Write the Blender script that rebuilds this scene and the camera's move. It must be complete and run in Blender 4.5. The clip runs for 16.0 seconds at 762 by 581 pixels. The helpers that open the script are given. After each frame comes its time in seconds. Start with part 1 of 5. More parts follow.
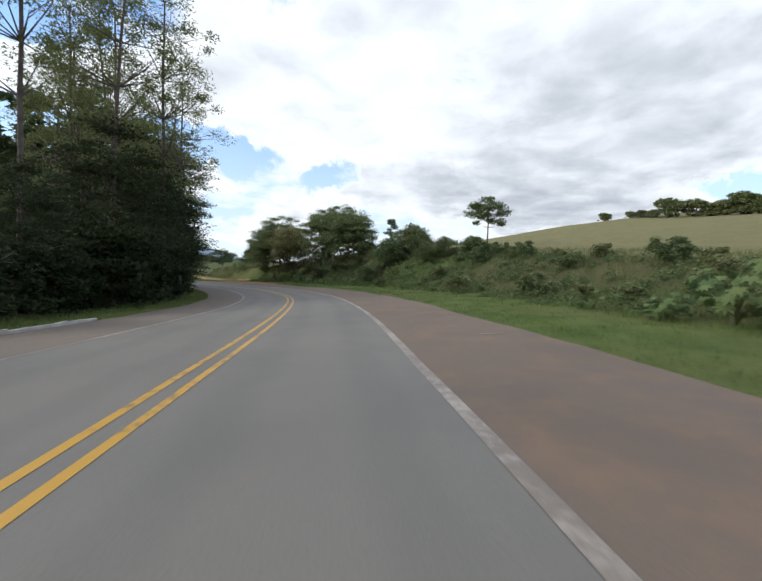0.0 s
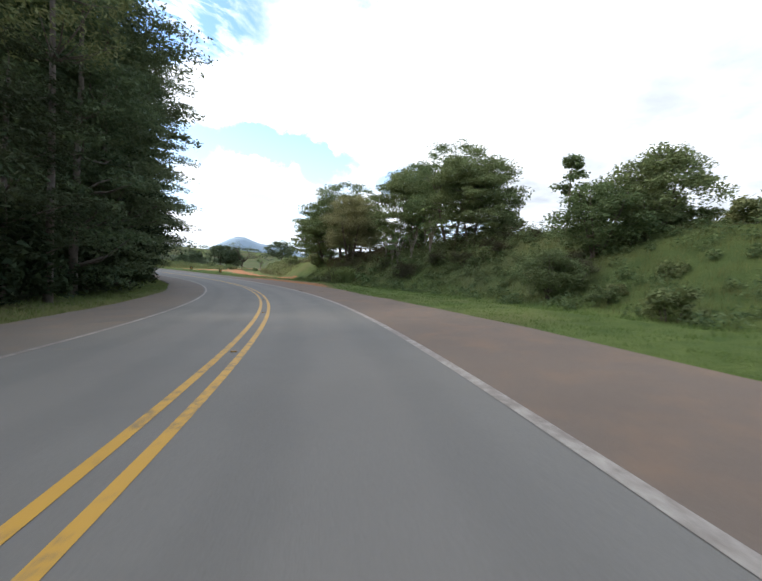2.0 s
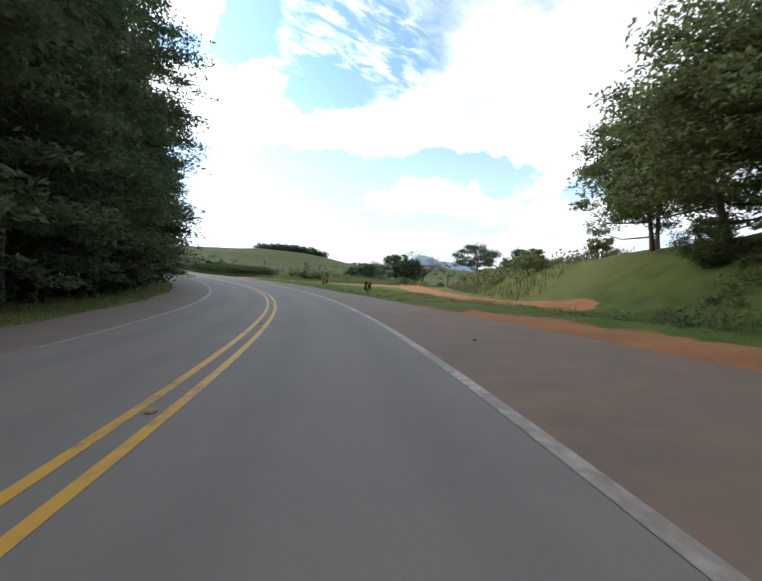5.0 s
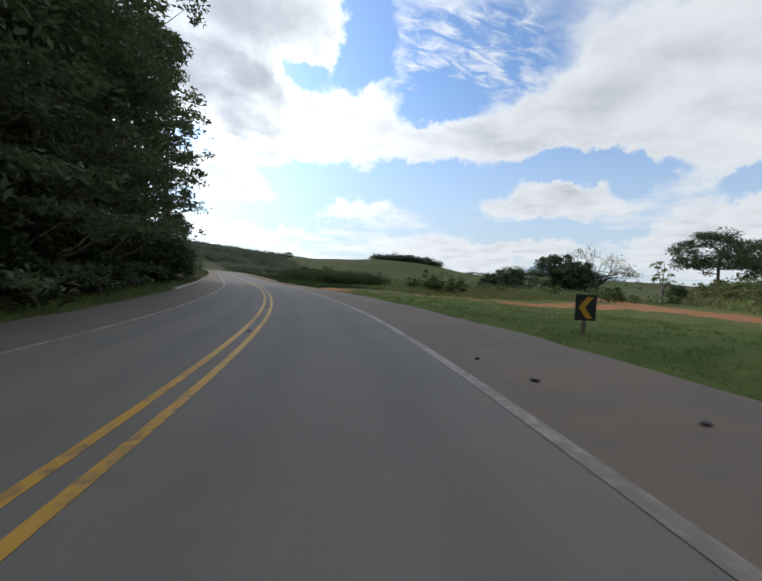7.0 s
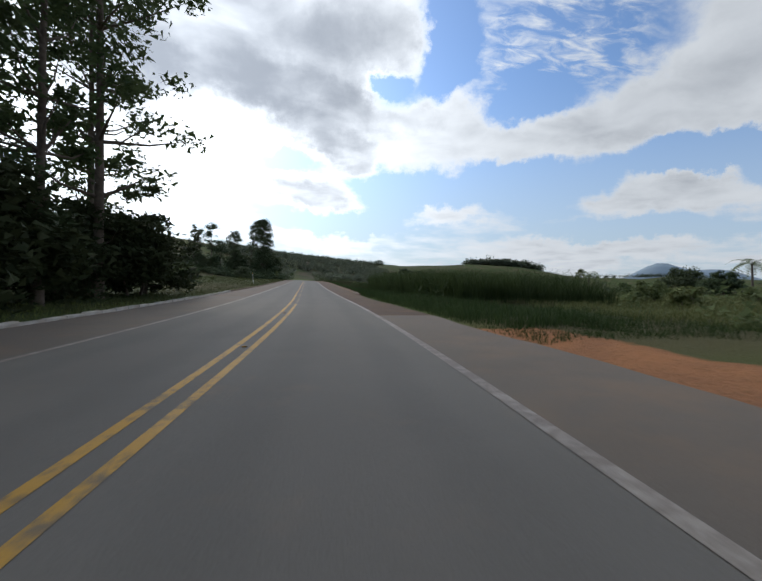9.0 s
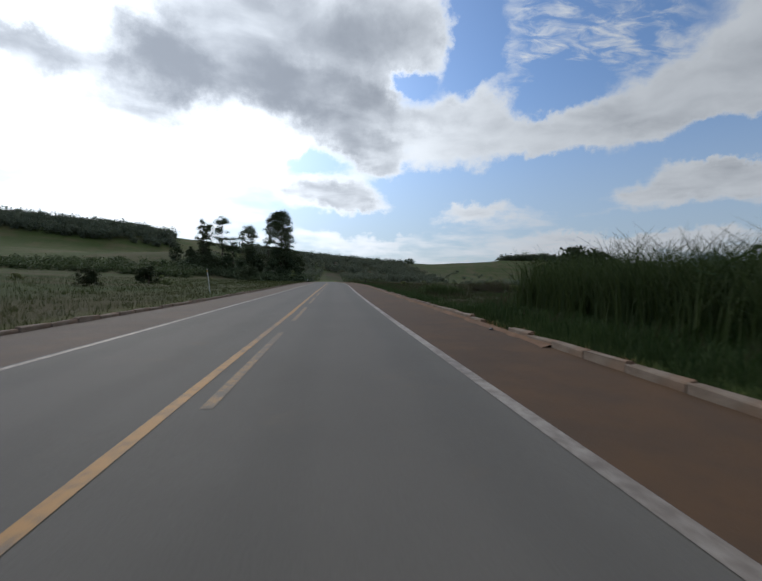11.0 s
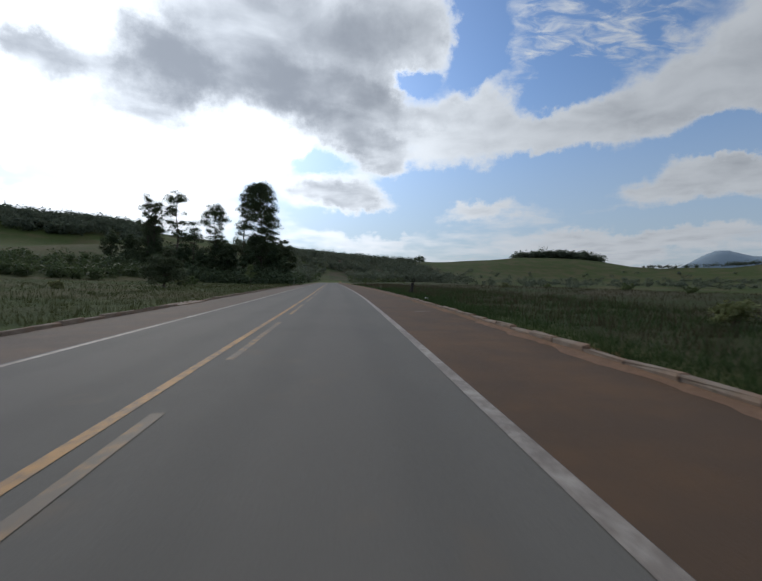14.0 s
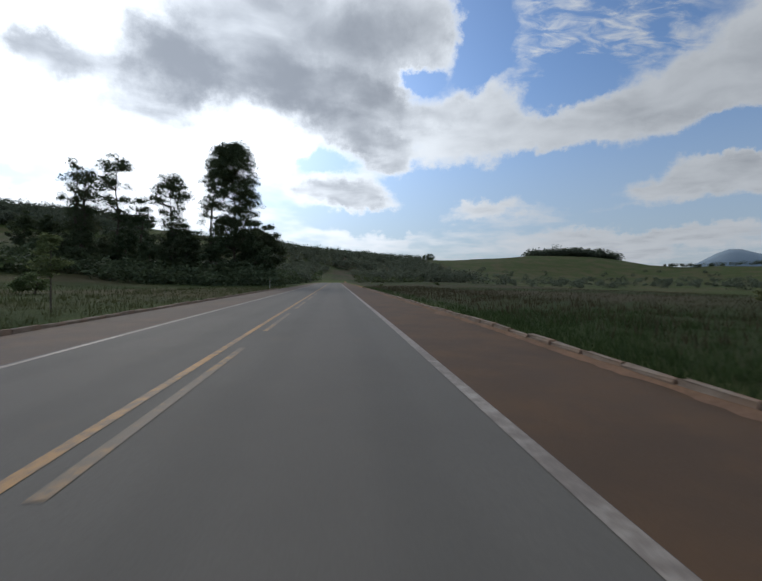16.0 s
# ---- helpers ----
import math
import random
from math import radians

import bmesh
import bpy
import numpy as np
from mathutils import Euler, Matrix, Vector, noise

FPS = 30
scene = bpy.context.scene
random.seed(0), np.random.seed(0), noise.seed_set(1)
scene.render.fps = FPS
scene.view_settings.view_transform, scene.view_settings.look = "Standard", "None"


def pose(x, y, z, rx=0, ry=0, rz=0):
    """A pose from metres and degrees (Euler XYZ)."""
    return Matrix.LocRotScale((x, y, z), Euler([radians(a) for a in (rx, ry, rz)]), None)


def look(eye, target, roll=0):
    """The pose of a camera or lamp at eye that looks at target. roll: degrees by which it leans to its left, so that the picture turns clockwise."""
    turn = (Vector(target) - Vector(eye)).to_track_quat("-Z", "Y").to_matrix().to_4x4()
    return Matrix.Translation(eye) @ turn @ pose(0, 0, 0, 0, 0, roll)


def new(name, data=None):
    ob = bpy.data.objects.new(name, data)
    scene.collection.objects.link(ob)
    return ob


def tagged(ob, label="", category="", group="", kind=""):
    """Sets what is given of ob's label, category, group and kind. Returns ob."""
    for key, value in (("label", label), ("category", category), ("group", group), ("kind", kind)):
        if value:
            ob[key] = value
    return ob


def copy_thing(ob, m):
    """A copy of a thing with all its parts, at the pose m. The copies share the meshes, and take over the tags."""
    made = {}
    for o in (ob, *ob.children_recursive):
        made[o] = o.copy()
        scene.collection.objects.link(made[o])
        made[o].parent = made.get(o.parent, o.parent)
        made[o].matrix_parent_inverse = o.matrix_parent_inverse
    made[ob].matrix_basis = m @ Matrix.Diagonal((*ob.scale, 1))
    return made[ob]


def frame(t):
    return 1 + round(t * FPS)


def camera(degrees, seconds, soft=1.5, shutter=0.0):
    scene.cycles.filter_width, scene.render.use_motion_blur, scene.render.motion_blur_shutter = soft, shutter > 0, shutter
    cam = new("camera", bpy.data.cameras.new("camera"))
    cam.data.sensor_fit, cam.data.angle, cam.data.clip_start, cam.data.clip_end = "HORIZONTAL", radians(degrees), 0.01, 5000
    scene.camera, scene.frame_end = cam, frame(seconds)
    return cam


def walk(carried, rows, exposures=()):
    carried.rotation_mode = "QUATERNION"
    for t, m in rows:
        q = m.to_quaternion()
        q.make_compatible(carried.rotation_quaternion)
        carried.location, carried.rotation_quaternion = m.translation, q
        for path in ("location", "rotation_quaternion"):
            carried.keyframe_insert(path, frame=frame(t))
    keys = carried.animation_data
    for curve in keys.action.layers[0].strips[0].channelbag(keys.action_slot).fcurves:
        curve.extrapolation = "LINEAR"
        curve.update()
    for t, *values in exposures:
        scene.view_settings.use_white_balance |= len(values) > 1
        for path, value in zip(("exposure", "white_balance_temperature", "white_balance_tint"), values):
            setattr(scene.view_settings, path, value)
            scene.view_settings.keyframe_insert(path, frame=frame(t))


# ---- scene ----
LENS = 85.7
cam = camera(LENS, 16.0, soft=1.6, shutter=0.1)

# seconds, x, y, z, tilt, lean, heading: a car on the right-hand lane, about 64 km/h
PATH = [
    (0, 0, -0, 1.3, 87.371, -1.855, -73.715),
    (0.5, 8.74, 3.831, 1.026, 87.429, -3.098, -73.171),
    (1, 17.23, 7.889, 0.744, 87.56, -3.583, -71.949),
    (1.5, 25.258, 12.085, 0.506, 87.629, -4.198, -68.85),
    (2, 33.067, 16.847, 0.232, 87.458, -4.524, -64.023),
    (2.5, 40.409, 21.941, -0.01, 87.579, -4.727, -60.094),
    (3, 47.289, 27.488, -0.246, 87.658, -4.579, -55.635),
    (3.5, 53.699, 33.298, -0.453, 87.812, -4.456, -51.614),
    (4, 59.625, 39.478, -0.68, 87.735, -4.054, -47.034),
    (4.8, 68.229, 50.152, -1.01, 87.936, -3.706, -40.897),
    (5.6, 75.586, 61.695, -1.302, 88.117, -3.379, -34.756),
    (6.5, 82.283, 75.603, -1.554, 88.4, -3.031, -27.984),
    (7, 85.225, 83.762, -1.618, 88.475, -3.259, -23.623),
    (7.5, 87.604, 92.103, -1.674, 88.689, -3.028, -19.773),
    (8, 89.312, 100.64, -1.703, 88.824, -2.598, -15.628),
    (8.8, 91.236, 114.308, -1.746, 88.916, -2.001, -11.855),
    (9.6, 92.25, 128.156, -1.75, 88.904, -1.37, -9.347),
    (10.5, 92.758, 143.897, -1.699, 88.842, -0.774, -7.935),
    (11, 92.867, 152.685, -1.643, 88.798, -0.517, -7.269),
    (11.5, 93.032, 161.544, -1.56, 88.798, -0.373, -7.058),
    (12, 93.248, 170.452, -1.457, 88.76, -0.149, -7),
    (12.5, 93.477, 179.379, -1.343, 88.703, 0.257, -6.948),
    (13, 93.726, 188.326, -1.235, 88.569, 0.294, -6.911),
    (13.5, 93.981, 197.283, -1.125, 88.624, 0.06, -6.752),
    (14, 94.225, 206.245, -1.011, 88.669, -0.116, -6.551),
    (14.5, 94.397, 215.183, -0.894, 88.639, 0.039, -6.335),
    (15, 94.536, 224.138, -0.798, 88.502, -0.05, -6.17),
    (15.5, 94.61, 233.117, -0.728, 88.557, -0.067, -5.92),
    (16, 94.647, 242.152, -0.703, 88.517, -0.149, -5.905),
]
EXPOSURES = [(0, 0.22, 6300, 10), (1.5, 0.60, 6300, 10), (3, 0.86, 6350, 10), (4.2, 0.80, 6350, 10), (6.5, -0.18, 6350, 10), (8, -0.33, 6300, 10), (10.5, -0.92, 6150, 10), (16, -1.0, 6150, 10)]
walk(cam, [(t, pose(x, y, z, a, b, c)) for t, x, y, z, a, b, c in PATH], EXPOSURES)


# ---- world and sun ----
SUN_AZ, SUN_EL = 26.0, 30.0      # degrees left of +y, above the horizon


def aim(az, el):
    a, e = radians(az), radians(el)
    return Vector((-math.sin(a) * math.cos(e), math.cos(a) * math.cos(e), math.sin(e)))


class Nodes:
    """A short hand for node trees."""

    def __init__(self, tree):
        self.tree = tree
        tree.nodes.clear()

    def add(self, kind, op=None, **inputs):
        n = self.tree.nodes.new(kind)
        if op and kind == "ShaderNodeMapRange":
            n.interpolation_type = op
        elif op and kind == "ShaderNodeAttribute":
            n.attribute_name = op
        elif op:
            n.operation = op
        for k, v in inputs.items():
            sock = n.inputs[int(k[1:])] if k[0] == "i" and k[1:].isdigit() else n.inputs[k.replace("_", " ")]
            if isinstance(v, bpy.types.NodeSocket):
                self.tree.links.new(v, sock)
            else:
                sock.default_value = v
        return n

    def math(self, op, a, b=0.0, c=0.0):
        return self.add("ShaderNodeMath", op, i0=a, i1=b, i2=c).outputs[0]

    def step(self, v, lo, hi, a=0.0, b=1.0):
        return self.add("ShaderNodeMapRange", "SMOOTHSTEP", i0=v, i1=lo, i2=hi, i3=a, i4=b).outputs[0]

    def noise(self, vec, scale, detail=4.0, rough=0.55, dist=0.0):
        n = self.add("ShaderNodeTexNoise", None, Vector=vec, Scale=scale, Detail=detail, Roughness=rough, Distortion=dist)
        return n.outputs["Fac"]

    def mix(self, fac, a, b):
        n = self.tree.nodes.new("ShaderNodeMix")
        n.data_type = "RGBA"
        for i, v in ((0, fac), (6, a), (7, b)):
            if isinstance(v, bpy.types.NodeSocket):
                self.tree.links.new(v, n.inputs[i])
            else:
                n.inputs[i].default_value = (*v, 1.0) if i and len(v) == 3 else v
        return n.outputs[2]


world = bpy.data.worlds.new("world")
scene.world = world
world.use_nodes = True
W = Nodes(world.node_tree)
direction = W.add("ShaderNodeTexCoord").outputs["Generated"]
sky = W.add("ShaderNodeTexSky")
sky.sky_type, sky.sun_disc = "NISHITA", False
sky.sun_elevation, sky.sun_rotation = radians(SUN_EL), radians(-SUN_AZ)
sky.air_density, sky.dust_density, sky.ozone_density = 1.0, 0.6, 1.5
blue = W.add("ShaderNodeVectorMath", "SCALE", i0=sky.outputs[0], Scale=0.20).outputs[0]
blue = W.add("ShaderNodeVectorMath", "MULTIPLY", i0=blue, i1=(0.88, 0.97, 1.08)).outputs[0]
sep = W.add("ShaderNodeSeparateXYZ", None, Vector=direction)
up = W.math("MAXIMUM", sep.outputs[2], 0.0)
lift = W.math("ADD", up, 0.13)
flat = W.add("ShaderNodeCombineXYZ", None, X=W.math("DIVIDE", sep.outputs[0], lift), Y=W.math("DIVIDE", sep.outputs[1], lift), Z=0.0).outputs[0]
deg = 180 / math.pi
az_map = W.math("MULTIPLY", W.math("ARCTAN2", W.math("MULTIPLY", sep.outputs[0], -1.0), sep.outputs[1]), deg)
el_map = W.math("MULTIPLY", W.math("ARCSINE", sep.outputs[2]), deg)
# the sky's map in degrees: x left of +y, y height; ruffled coarsely and finely, so that clouds get billowing edges
sky_map = W.add("ShaderNodeCombineXYZ", None, X=az_map, Y=el_map, Z=0.0).outputs[0]
for size, reach, rough in ((5.0, (9.0, 5.0, 0.0), 0.5), (17.0, (6.5, 4.6, 0.0), 0.66)):
    ruffle = W.add("ShaderNodeTexNoise", None, Vector=direction, Scale=size, Detail=7.0, Roughness=rough).outputs["Color"]
    ruffle = W.add("ShaderNodeVectorMath", "SUBTRACT", i0=ruffle, i1=(0.5, 0.5, 0.5)).outputs[0]
    sky_map = W.add("ShaderNodeVectorMath", "MULTIPLY_ADD", i0=ruffle, i1=reach, i2=sky_map).outputs[0]
fine = W.noise(flat, 2.3, 10.0, 0.6, 0.15)
cover = W.math("MULTIPLY_ADD", W.math("SUBTRACT", fine, 0.5), 1.35, 0.46)
deep = W.math("MULTIPLY", W.math("SUBTRACT", W.noise(flat, 3.4, 8.0, 0.52, 0.3), 0.5), 1.5)
# clouds: degrees left of +y, height, half length, half height, tilt (up to the left), how much cloud, how grey below
CLOUDS_AHEAD = [
    (9, 28, 17, 9.0, 0, 0.7, 0.85), (22, 22, 7.5, 6.5, 0, 0.55, 0.95), (-1, 22, 11, 4.2, 14, 0.55, 0.5), (-6, 16.6, 6.5, 2.6, 14, 0.45, 0.5), (-13, 22, 6, 2.0, 5, 0.1, 0.4),
    (33.5, 23, 5, 2.4, 0, 0.4, 1.0), (-0.7, 11.6, 7, 2.2, 0, 0.62, 0.55), (-9, 32, 9, 5, 0, 0.6, 0.55), (27, 15, 15, 10, 0, 0.42, -0.5), (11, 17.5, 8, 4, 0, 0.5, -0.5), (-4, 6, 9, 1.5, 0, 0.3, 0),
    (-20, 20, 9, 4.4, -4, 0.62, 0.12), (-31, 18.4, 7, 2.6, -12, 0.45, 0.1), (26, 9, 12, 2.2, 0, 0.3, -0.2),
]
CLOUDS_ASIDE = [
    (-42, 20.5, 11, 3.8, -14, 0.6, 0.28), (-57, 23, 12, 7.5, 0, 0.62, 0.2), (-45, 11.3, 9.5, 2.1, 0, 0.62, 0.22), (-21.5, 9.6, 6, 1.2, 0, 0.4, 0), (-36, 4.4, 14, 2.0, 0, 0.5, 0.1), (-66, 21, 15, 10, 0, 0.6, 0.02),
    (-64, 8, 6, 3, 0, 0.5, 0.1), (-82, 11, 14, 3.0, 0, 0.55, 0.42), (-102, 18, 22, 11, -6, 0.7, 0.58), (-90, 34, 17, 8, 0, 0.6, 0.25), (-71, 31, 9, 4, 0, 0.4, 0.3), (-62, 5, 9, 2.4, 0, 0.45, 0.15), (-97, 7, 12, 3, 0, 0.4, 0.5),
]
GAPS = [
    (-19.5, 29.5, 4.6, 5.5, 8, -0.95, 0), (-29, 23.6, 6, 2.8, -14, -0.7, 0), (-10, 25.6, 2.8, 1.5, 0, -0.65, -0.6), (2.6, 15.4, 3.6, 1.3, 0, -0.32, -0.4), (32, 11.2, 6, 1.1, 0, -0.5, 0), (-29, 12.8, 9, 3.4, 0, -0.8, 0),
    (-6, 8.4, 9, 1.7, 0, -0.6, 0), (-43, 7.2, 11, 1.3, 0, -0.4, 0), (-49, 15.0, 10.5, 1.8, 2, -0.85, 0), (-66.5, 12.3, 5.5, 1.7, -6, -0.72, 0), (-53.5, 13.5, 3, 2.4, 0, -0.6, 0), (-113, 10.5, 3.5, 1.2, 0, -0.7, -0.1), (-13, 13, 7, 2.2, 0, -0.6, 0),
]
for az, el, wide, tall, tilt, amount, heavy in CLOUDS_AHEAD + CLOUDS_ASIDE + GAPS:
    spot = W.tree.nodes.new("ShaderNodeMapping")
    spot.vector_type = "TEXTURE"
    spot.inputs["Location"].default_value, spot.inputs["Rotation"].default_value[2], spot.inputs["Scale"].default_value = (az, el, 0), radians(tilt), (wide, tall, 1)
    W.tree.links.new(sky_map, spot.inputs["Vector"])
    near = W.step(W.add("ShaderNodeVectorMath", "LENGTH", i0=spot.outputs[0]).outputs["Value"], 1.45, 0.4)
    cover = W.math("MULTIPLY_ADD", near, amount, cover)
    if heavy:
        deep = W.math("MULTIPLY_ADD", near, heavy, deep)
# a field of small rippled clouds
spot = W.math("MULTIPLY", W.step(W.math("ABSOLUTE", W.math("ADD", az_map, 34.0)), 13.0, 6.0), W.step(W.math("ABSOLUTE", W.math("SUBTRACT", el_map, 28.5)), 6.5, 3.0))
ripple = W.add("ShaderNodeVectorMath", "MULTIPLY", i0=flat, i1=(5.5, 11.0, 1.0)).outputs[0]
cover = W.math("ADD", W.math("MULTIPLY", cover, W.math("SUBTRACT", 1.0, W.math("MULTIPLY", spot, 0.6))), W.math("MULTIPLY", spot, W.math("MULTIPLY_ADD", W.noise(ripple, 1.6, 5.0, 0.6, 0.6), 1.7, -0.62)))
# unseen cloud added above the view, to whiten the light from overhead
cover = W.math("ADD", cover, W.step(el_map, 38.0, 55.0, 0.0, 0.26))
mask = W.step(cover, 0.26, 0.86)
thick = W.math("MULTIPLY", W.step(deep, -0.25, 1.3), W.step(cover, 0.45, 1.05))
to_sun = W.add("ShaderNodeVectorMath", "DOT_PRODUCT", i0=direction, i1=aim(SUN_AZ - 2, SUN_EL - 8)).outputs["Value"]
glow = W.math("POWER", W.math("MAXIMUM", to_sun, 0.0), 5.0)
white = W.add("ShaderNodeVectorMath", "SCALE", i0=(0.95, 0.985, 1.015), Scale=W.math("ADD", W.math("MULTIPLY", glow, 2.1), 0.99)).outputs[0]
grey = W.add("ShaderNodeVectorMath", "SCALE", i0=(0.515, 0.56, 0.63), Scale=W.math("ADD", W.math("MULTIPLY", glow, 0.7), 0.78)).outputs[0]
cloud = W.mix(thick, white, grey)
haze = W.step(up, 0.0, 0.46, 0.82, 0.0)
clear = W.mix(haze, blue, (0.64, 0.745, 0.86))
clear = W.add("ShaderNodeVectorMath", "SCALE", i0=clear, Scale=W.math("MULTIPLY_ADD", glow, 0.75, 1.0)).outputs[0]
W.add("ShaderNodeOutputWorld", None, Surface=W.add("ShaderNodeBackground", None, Color=W.mix(mask, clear, cloud), Strength=1.0).outputs[0])

sun = new("sun", bpy.data.lights.new("sun", "SUN"))
sun.data.energy, sun.data.angle, sun.data.color = 1.6, radians(12), (1.0, 0.91, 0.76)
sun.matrix_world = look(aim(SUN_AZ, SUN_EL) * 100, (0, 0, 0))


# ---- materials ----
def material(name, build, rough=0.8, bump=0.0, metal=0.0, through_light=0.0, spec=0.3):
    """build(nodes, vector) gives a colour and a height."""
    m = bpy.data.materials.new(name)
    m.use_nodes = True
    N = Nodes(m.node_tree)
    vec = N.add("ShaderNodeTexCoord").outputs["Object"]
    colour, height = build(N, vec)
    p = N.add("ShaderNodeBsdfPrincipled", None, Roughness=rough, Metallic=metal)
    p.inputs["Specular IOR Level"].default_value = spec
    if isinstance(colour, bpy.types.NodeSocket):
        N.tree.links.new(colour, p.inputs["Base Color"])
    else:
        p.inputs["Base Color"].default_value = (*colour, 1)
    if height is not None and bump:
        b = N.add("ShaderNodeBump", None, Strength=0.8, Distance=bump, Height=height)
        N.tree.links.new(b.outputs[0], p.inputs["Normal"])
    out = p.outputs[0]
    if through_light:
        t = N.add("ShaderNodeBsdfTranslucent")
        if isinstance(colour, bpy.types.NodeSocket):
            N.tree.links.new(colour, t.inputs[0])
        else:
            t.inputs[0].default_value = (*colour, 1)
        out = N.add("ShaderNodeMixShader", None, Fac=through_light, i1=out, i2=t.outputs[0]).outputs[0]
    N.add("ShaderNodeOutputMaterial", None, Surface=out)
    return m


def speckled(a, b, scale, fine=0.0, c=None, big=0.0):
    """Two colours by noise, with finer grain and a third colour in large patches."""
    def build(N, vec):
        n = N.noise(vec, scale, 5.0)
        col = N.mix(N.step(n, 0.35, 0.65), a, b)
        h = n
        if fine:
            h = N.noise(vec, fine, 3.0)
            col = N.mix(N.math("MULTIPLY", N.step(h, 0.3, 0.75), 0.45), col, tuple(x * 0.55 for x in a))
        if c:
            col = N.mix(N.step(N.noise(vec, big, 3.0), 0.5, 0.68), col, c)
        return col, h
    return build


def leafy(a, b, c, scale=0.9):
    """Leaf colour: differs from thing to thing, from bough to bough and from leaf to leaf."""
    def build(N, vec):
        rnd = N.add("ShaderNodeObjectInfo").outputs["Random"]
        isl = N.add("ShaderNodeNewGeometry").outputs["Random Per Island"]
        n = N.math("ADD", N.noise(vec, scale, 3.0), N.math("MULTIPLY", N.math("SUBTRACT", isl, 0.5), 0.5))
        col = N.mix(N.step(n, 0.3, 0.7), a, b)
        return N.mix(N.math("MULTIPLY", N.math("ADD", rnd, N.math("MULTIPLY", isl, 0.4)), 0.5), col, c), None
    return build


def asphalt(tint, dust, dust_lo, dust_hi, lanes=False, later=0.0):
    def build(N, vec):
        grain = N.noise(vec, 45.0, 3.0, 0.7)
        patch = N.noise(vec, 0.35, 5.0, 0.6)
        col = N.mix(grain, tuple(x * 0.75 for x in tint), tuple(x * 1.25 for x in tint))
        col = N.mix(N.math("MULTIPLY", N.step(patch, 0.4, 0.7), 0.35), col, tuple(x * 0.72 for x in tint))
        col = N.mix(N.step(N.math("ADD", N.noise(vec, 0.9, 6.0, 0.65), N.math("MULTIPLY", N.noise(vec, 0.08, 2.0), 0.4)), dust_lo, dust_hi), col, dust)
        if lanes:
            # wheel tracks polished darker, a paler dusty strip between them
            u = N.math("ABSOLUTE", N.add("ShaderNodeAttribute", "across").outputs["Fac"])
            wob = N.math("MULTIPLY", N.math("SUBTRACT", N.noise(vec, 0.5, 4.0), 0.5), 0.7)
            mid = N.math("ABSOLUTE", N.math("SUBTRACT", N.math("ADD", u, wob), 1.75))
            col = N.mix(N.step(mid, 0.25, 0.8, 0.35, 0.0), col, (0.185, 0.165, 0.14))
            tread = N.math("ABSOLUTE", N.math("SUBTRACT", mid, 0.8))
            col = N.mix(N.step(tread, 0.1, 0.45, 0.3, 0.0), col, tuple(x * 0.72 for x in tint))
            # darker further on, along the straight
            col = N.mix(N.math("MULTIPLY", N.add("ShaderNodeAttribute", "along").outputs["Fac"], later), col, (0.02, 0.017, 0.012))
        return col, grain
    return build


M_ROAD = material("pale_asphalt", asphalt((0.180, 0.165, 0.142), (0.225, 0.182, 0.138), 0.80, 1.05, True, 0.27), 0.8, 0.006, spec=0.32)
M_SHOULDER_RED = material("soil_dusted_asphalt", asphalt((0.092, 0.057, 0.034), (0.130, 0.071, 0.034), 0.55, 1.0), 0.85, 0.008)
M_SHOULDER_GREY = material("pale_dusty_asphalt", asphalt((0.168, 0.140, 0.112), (0.205, 0.152, 0.108), 0.62, 1.02), 0.85, 0.008)
M_SHOULDER_DULL = material("brown_dusted_asphalt", asphalt((0.140, 0.108, 0.084), (0.180, 0.122, 0.084), 0.60, 1.0), 0.85, 0.008)
M_SHOULDER = material("dusty_asphalt", asphalt((0.166, 0.124, 0.093), (0.215, 0.140, 0.091), 0.60, 1.02), 0.85, 0.008)


def paint(tint, worn, lo, hi):
    def build(N, vec):
        n = N.math("ADD", N.noise(vec, 6.0, 6.0, 0.75), N.math("MULTIPLY", N.noise(vec, 0.5, 3.0), 0.6))
        return N.mix(N.step(n, lo, hi), tint, worn), N.noise(vec, 45.0, 3.0)
    return build


M_YELLOW = material("yellow_road_paint", paint((0.52, 0.29, 0.05), (0.20, 0.15, 0.09), 0.78, 1.0), 0.6, 0.004)
M_YELLOW_WORN = material("worn_yellow_road_paint", paint((0.44, 0.235, 0.075), (0.19, 0.14, 0.095), 0.66, 0.98), 0.65, 0.004)
M_YELLOW_FAINT = material("faint_yellow_road_paint", paint((0.34, 0.20, 0.08), (0.165, 0.132, 0.098), 0.56, 0.86), 0.65, 0.004)
M_WHITE = material("white_road_paint", paint((0.40, 0.35, 0.295), (0.20, 0.165, 0.135), 0.55, 0.95), 0.6, 0.004)
M_KERB = material("weathered_kerb_concrete", speckled((0.31, 0.245, 0.185), (0.22, 0.165, 0.12), 2.5, 30.0, (0.25, 0.15, 0.09), 0.7), 0.9, 0.012)
M_KERB_PALE = material("pale_kerb_concrete", speckled((0.58, 0.55, 0.50), (0.45, 0.41, 0.36), 2.5, 30.0, (0.38, 0.31, 0.24), 0.7), 0.9, 0.012)
M_SOIL = material("red_soil", speckled((0.24, 0.14, 0.085), (0.18, 0.11, 0.07), 1.3, 16.0), 0.95, 0.03)
M_BARK = material("grey_brown_bark", speckled((0.16, 0.125, 0.095), (0.09, 0.07, 0.055), 3.0, 14.0), 0.9, 0.03)
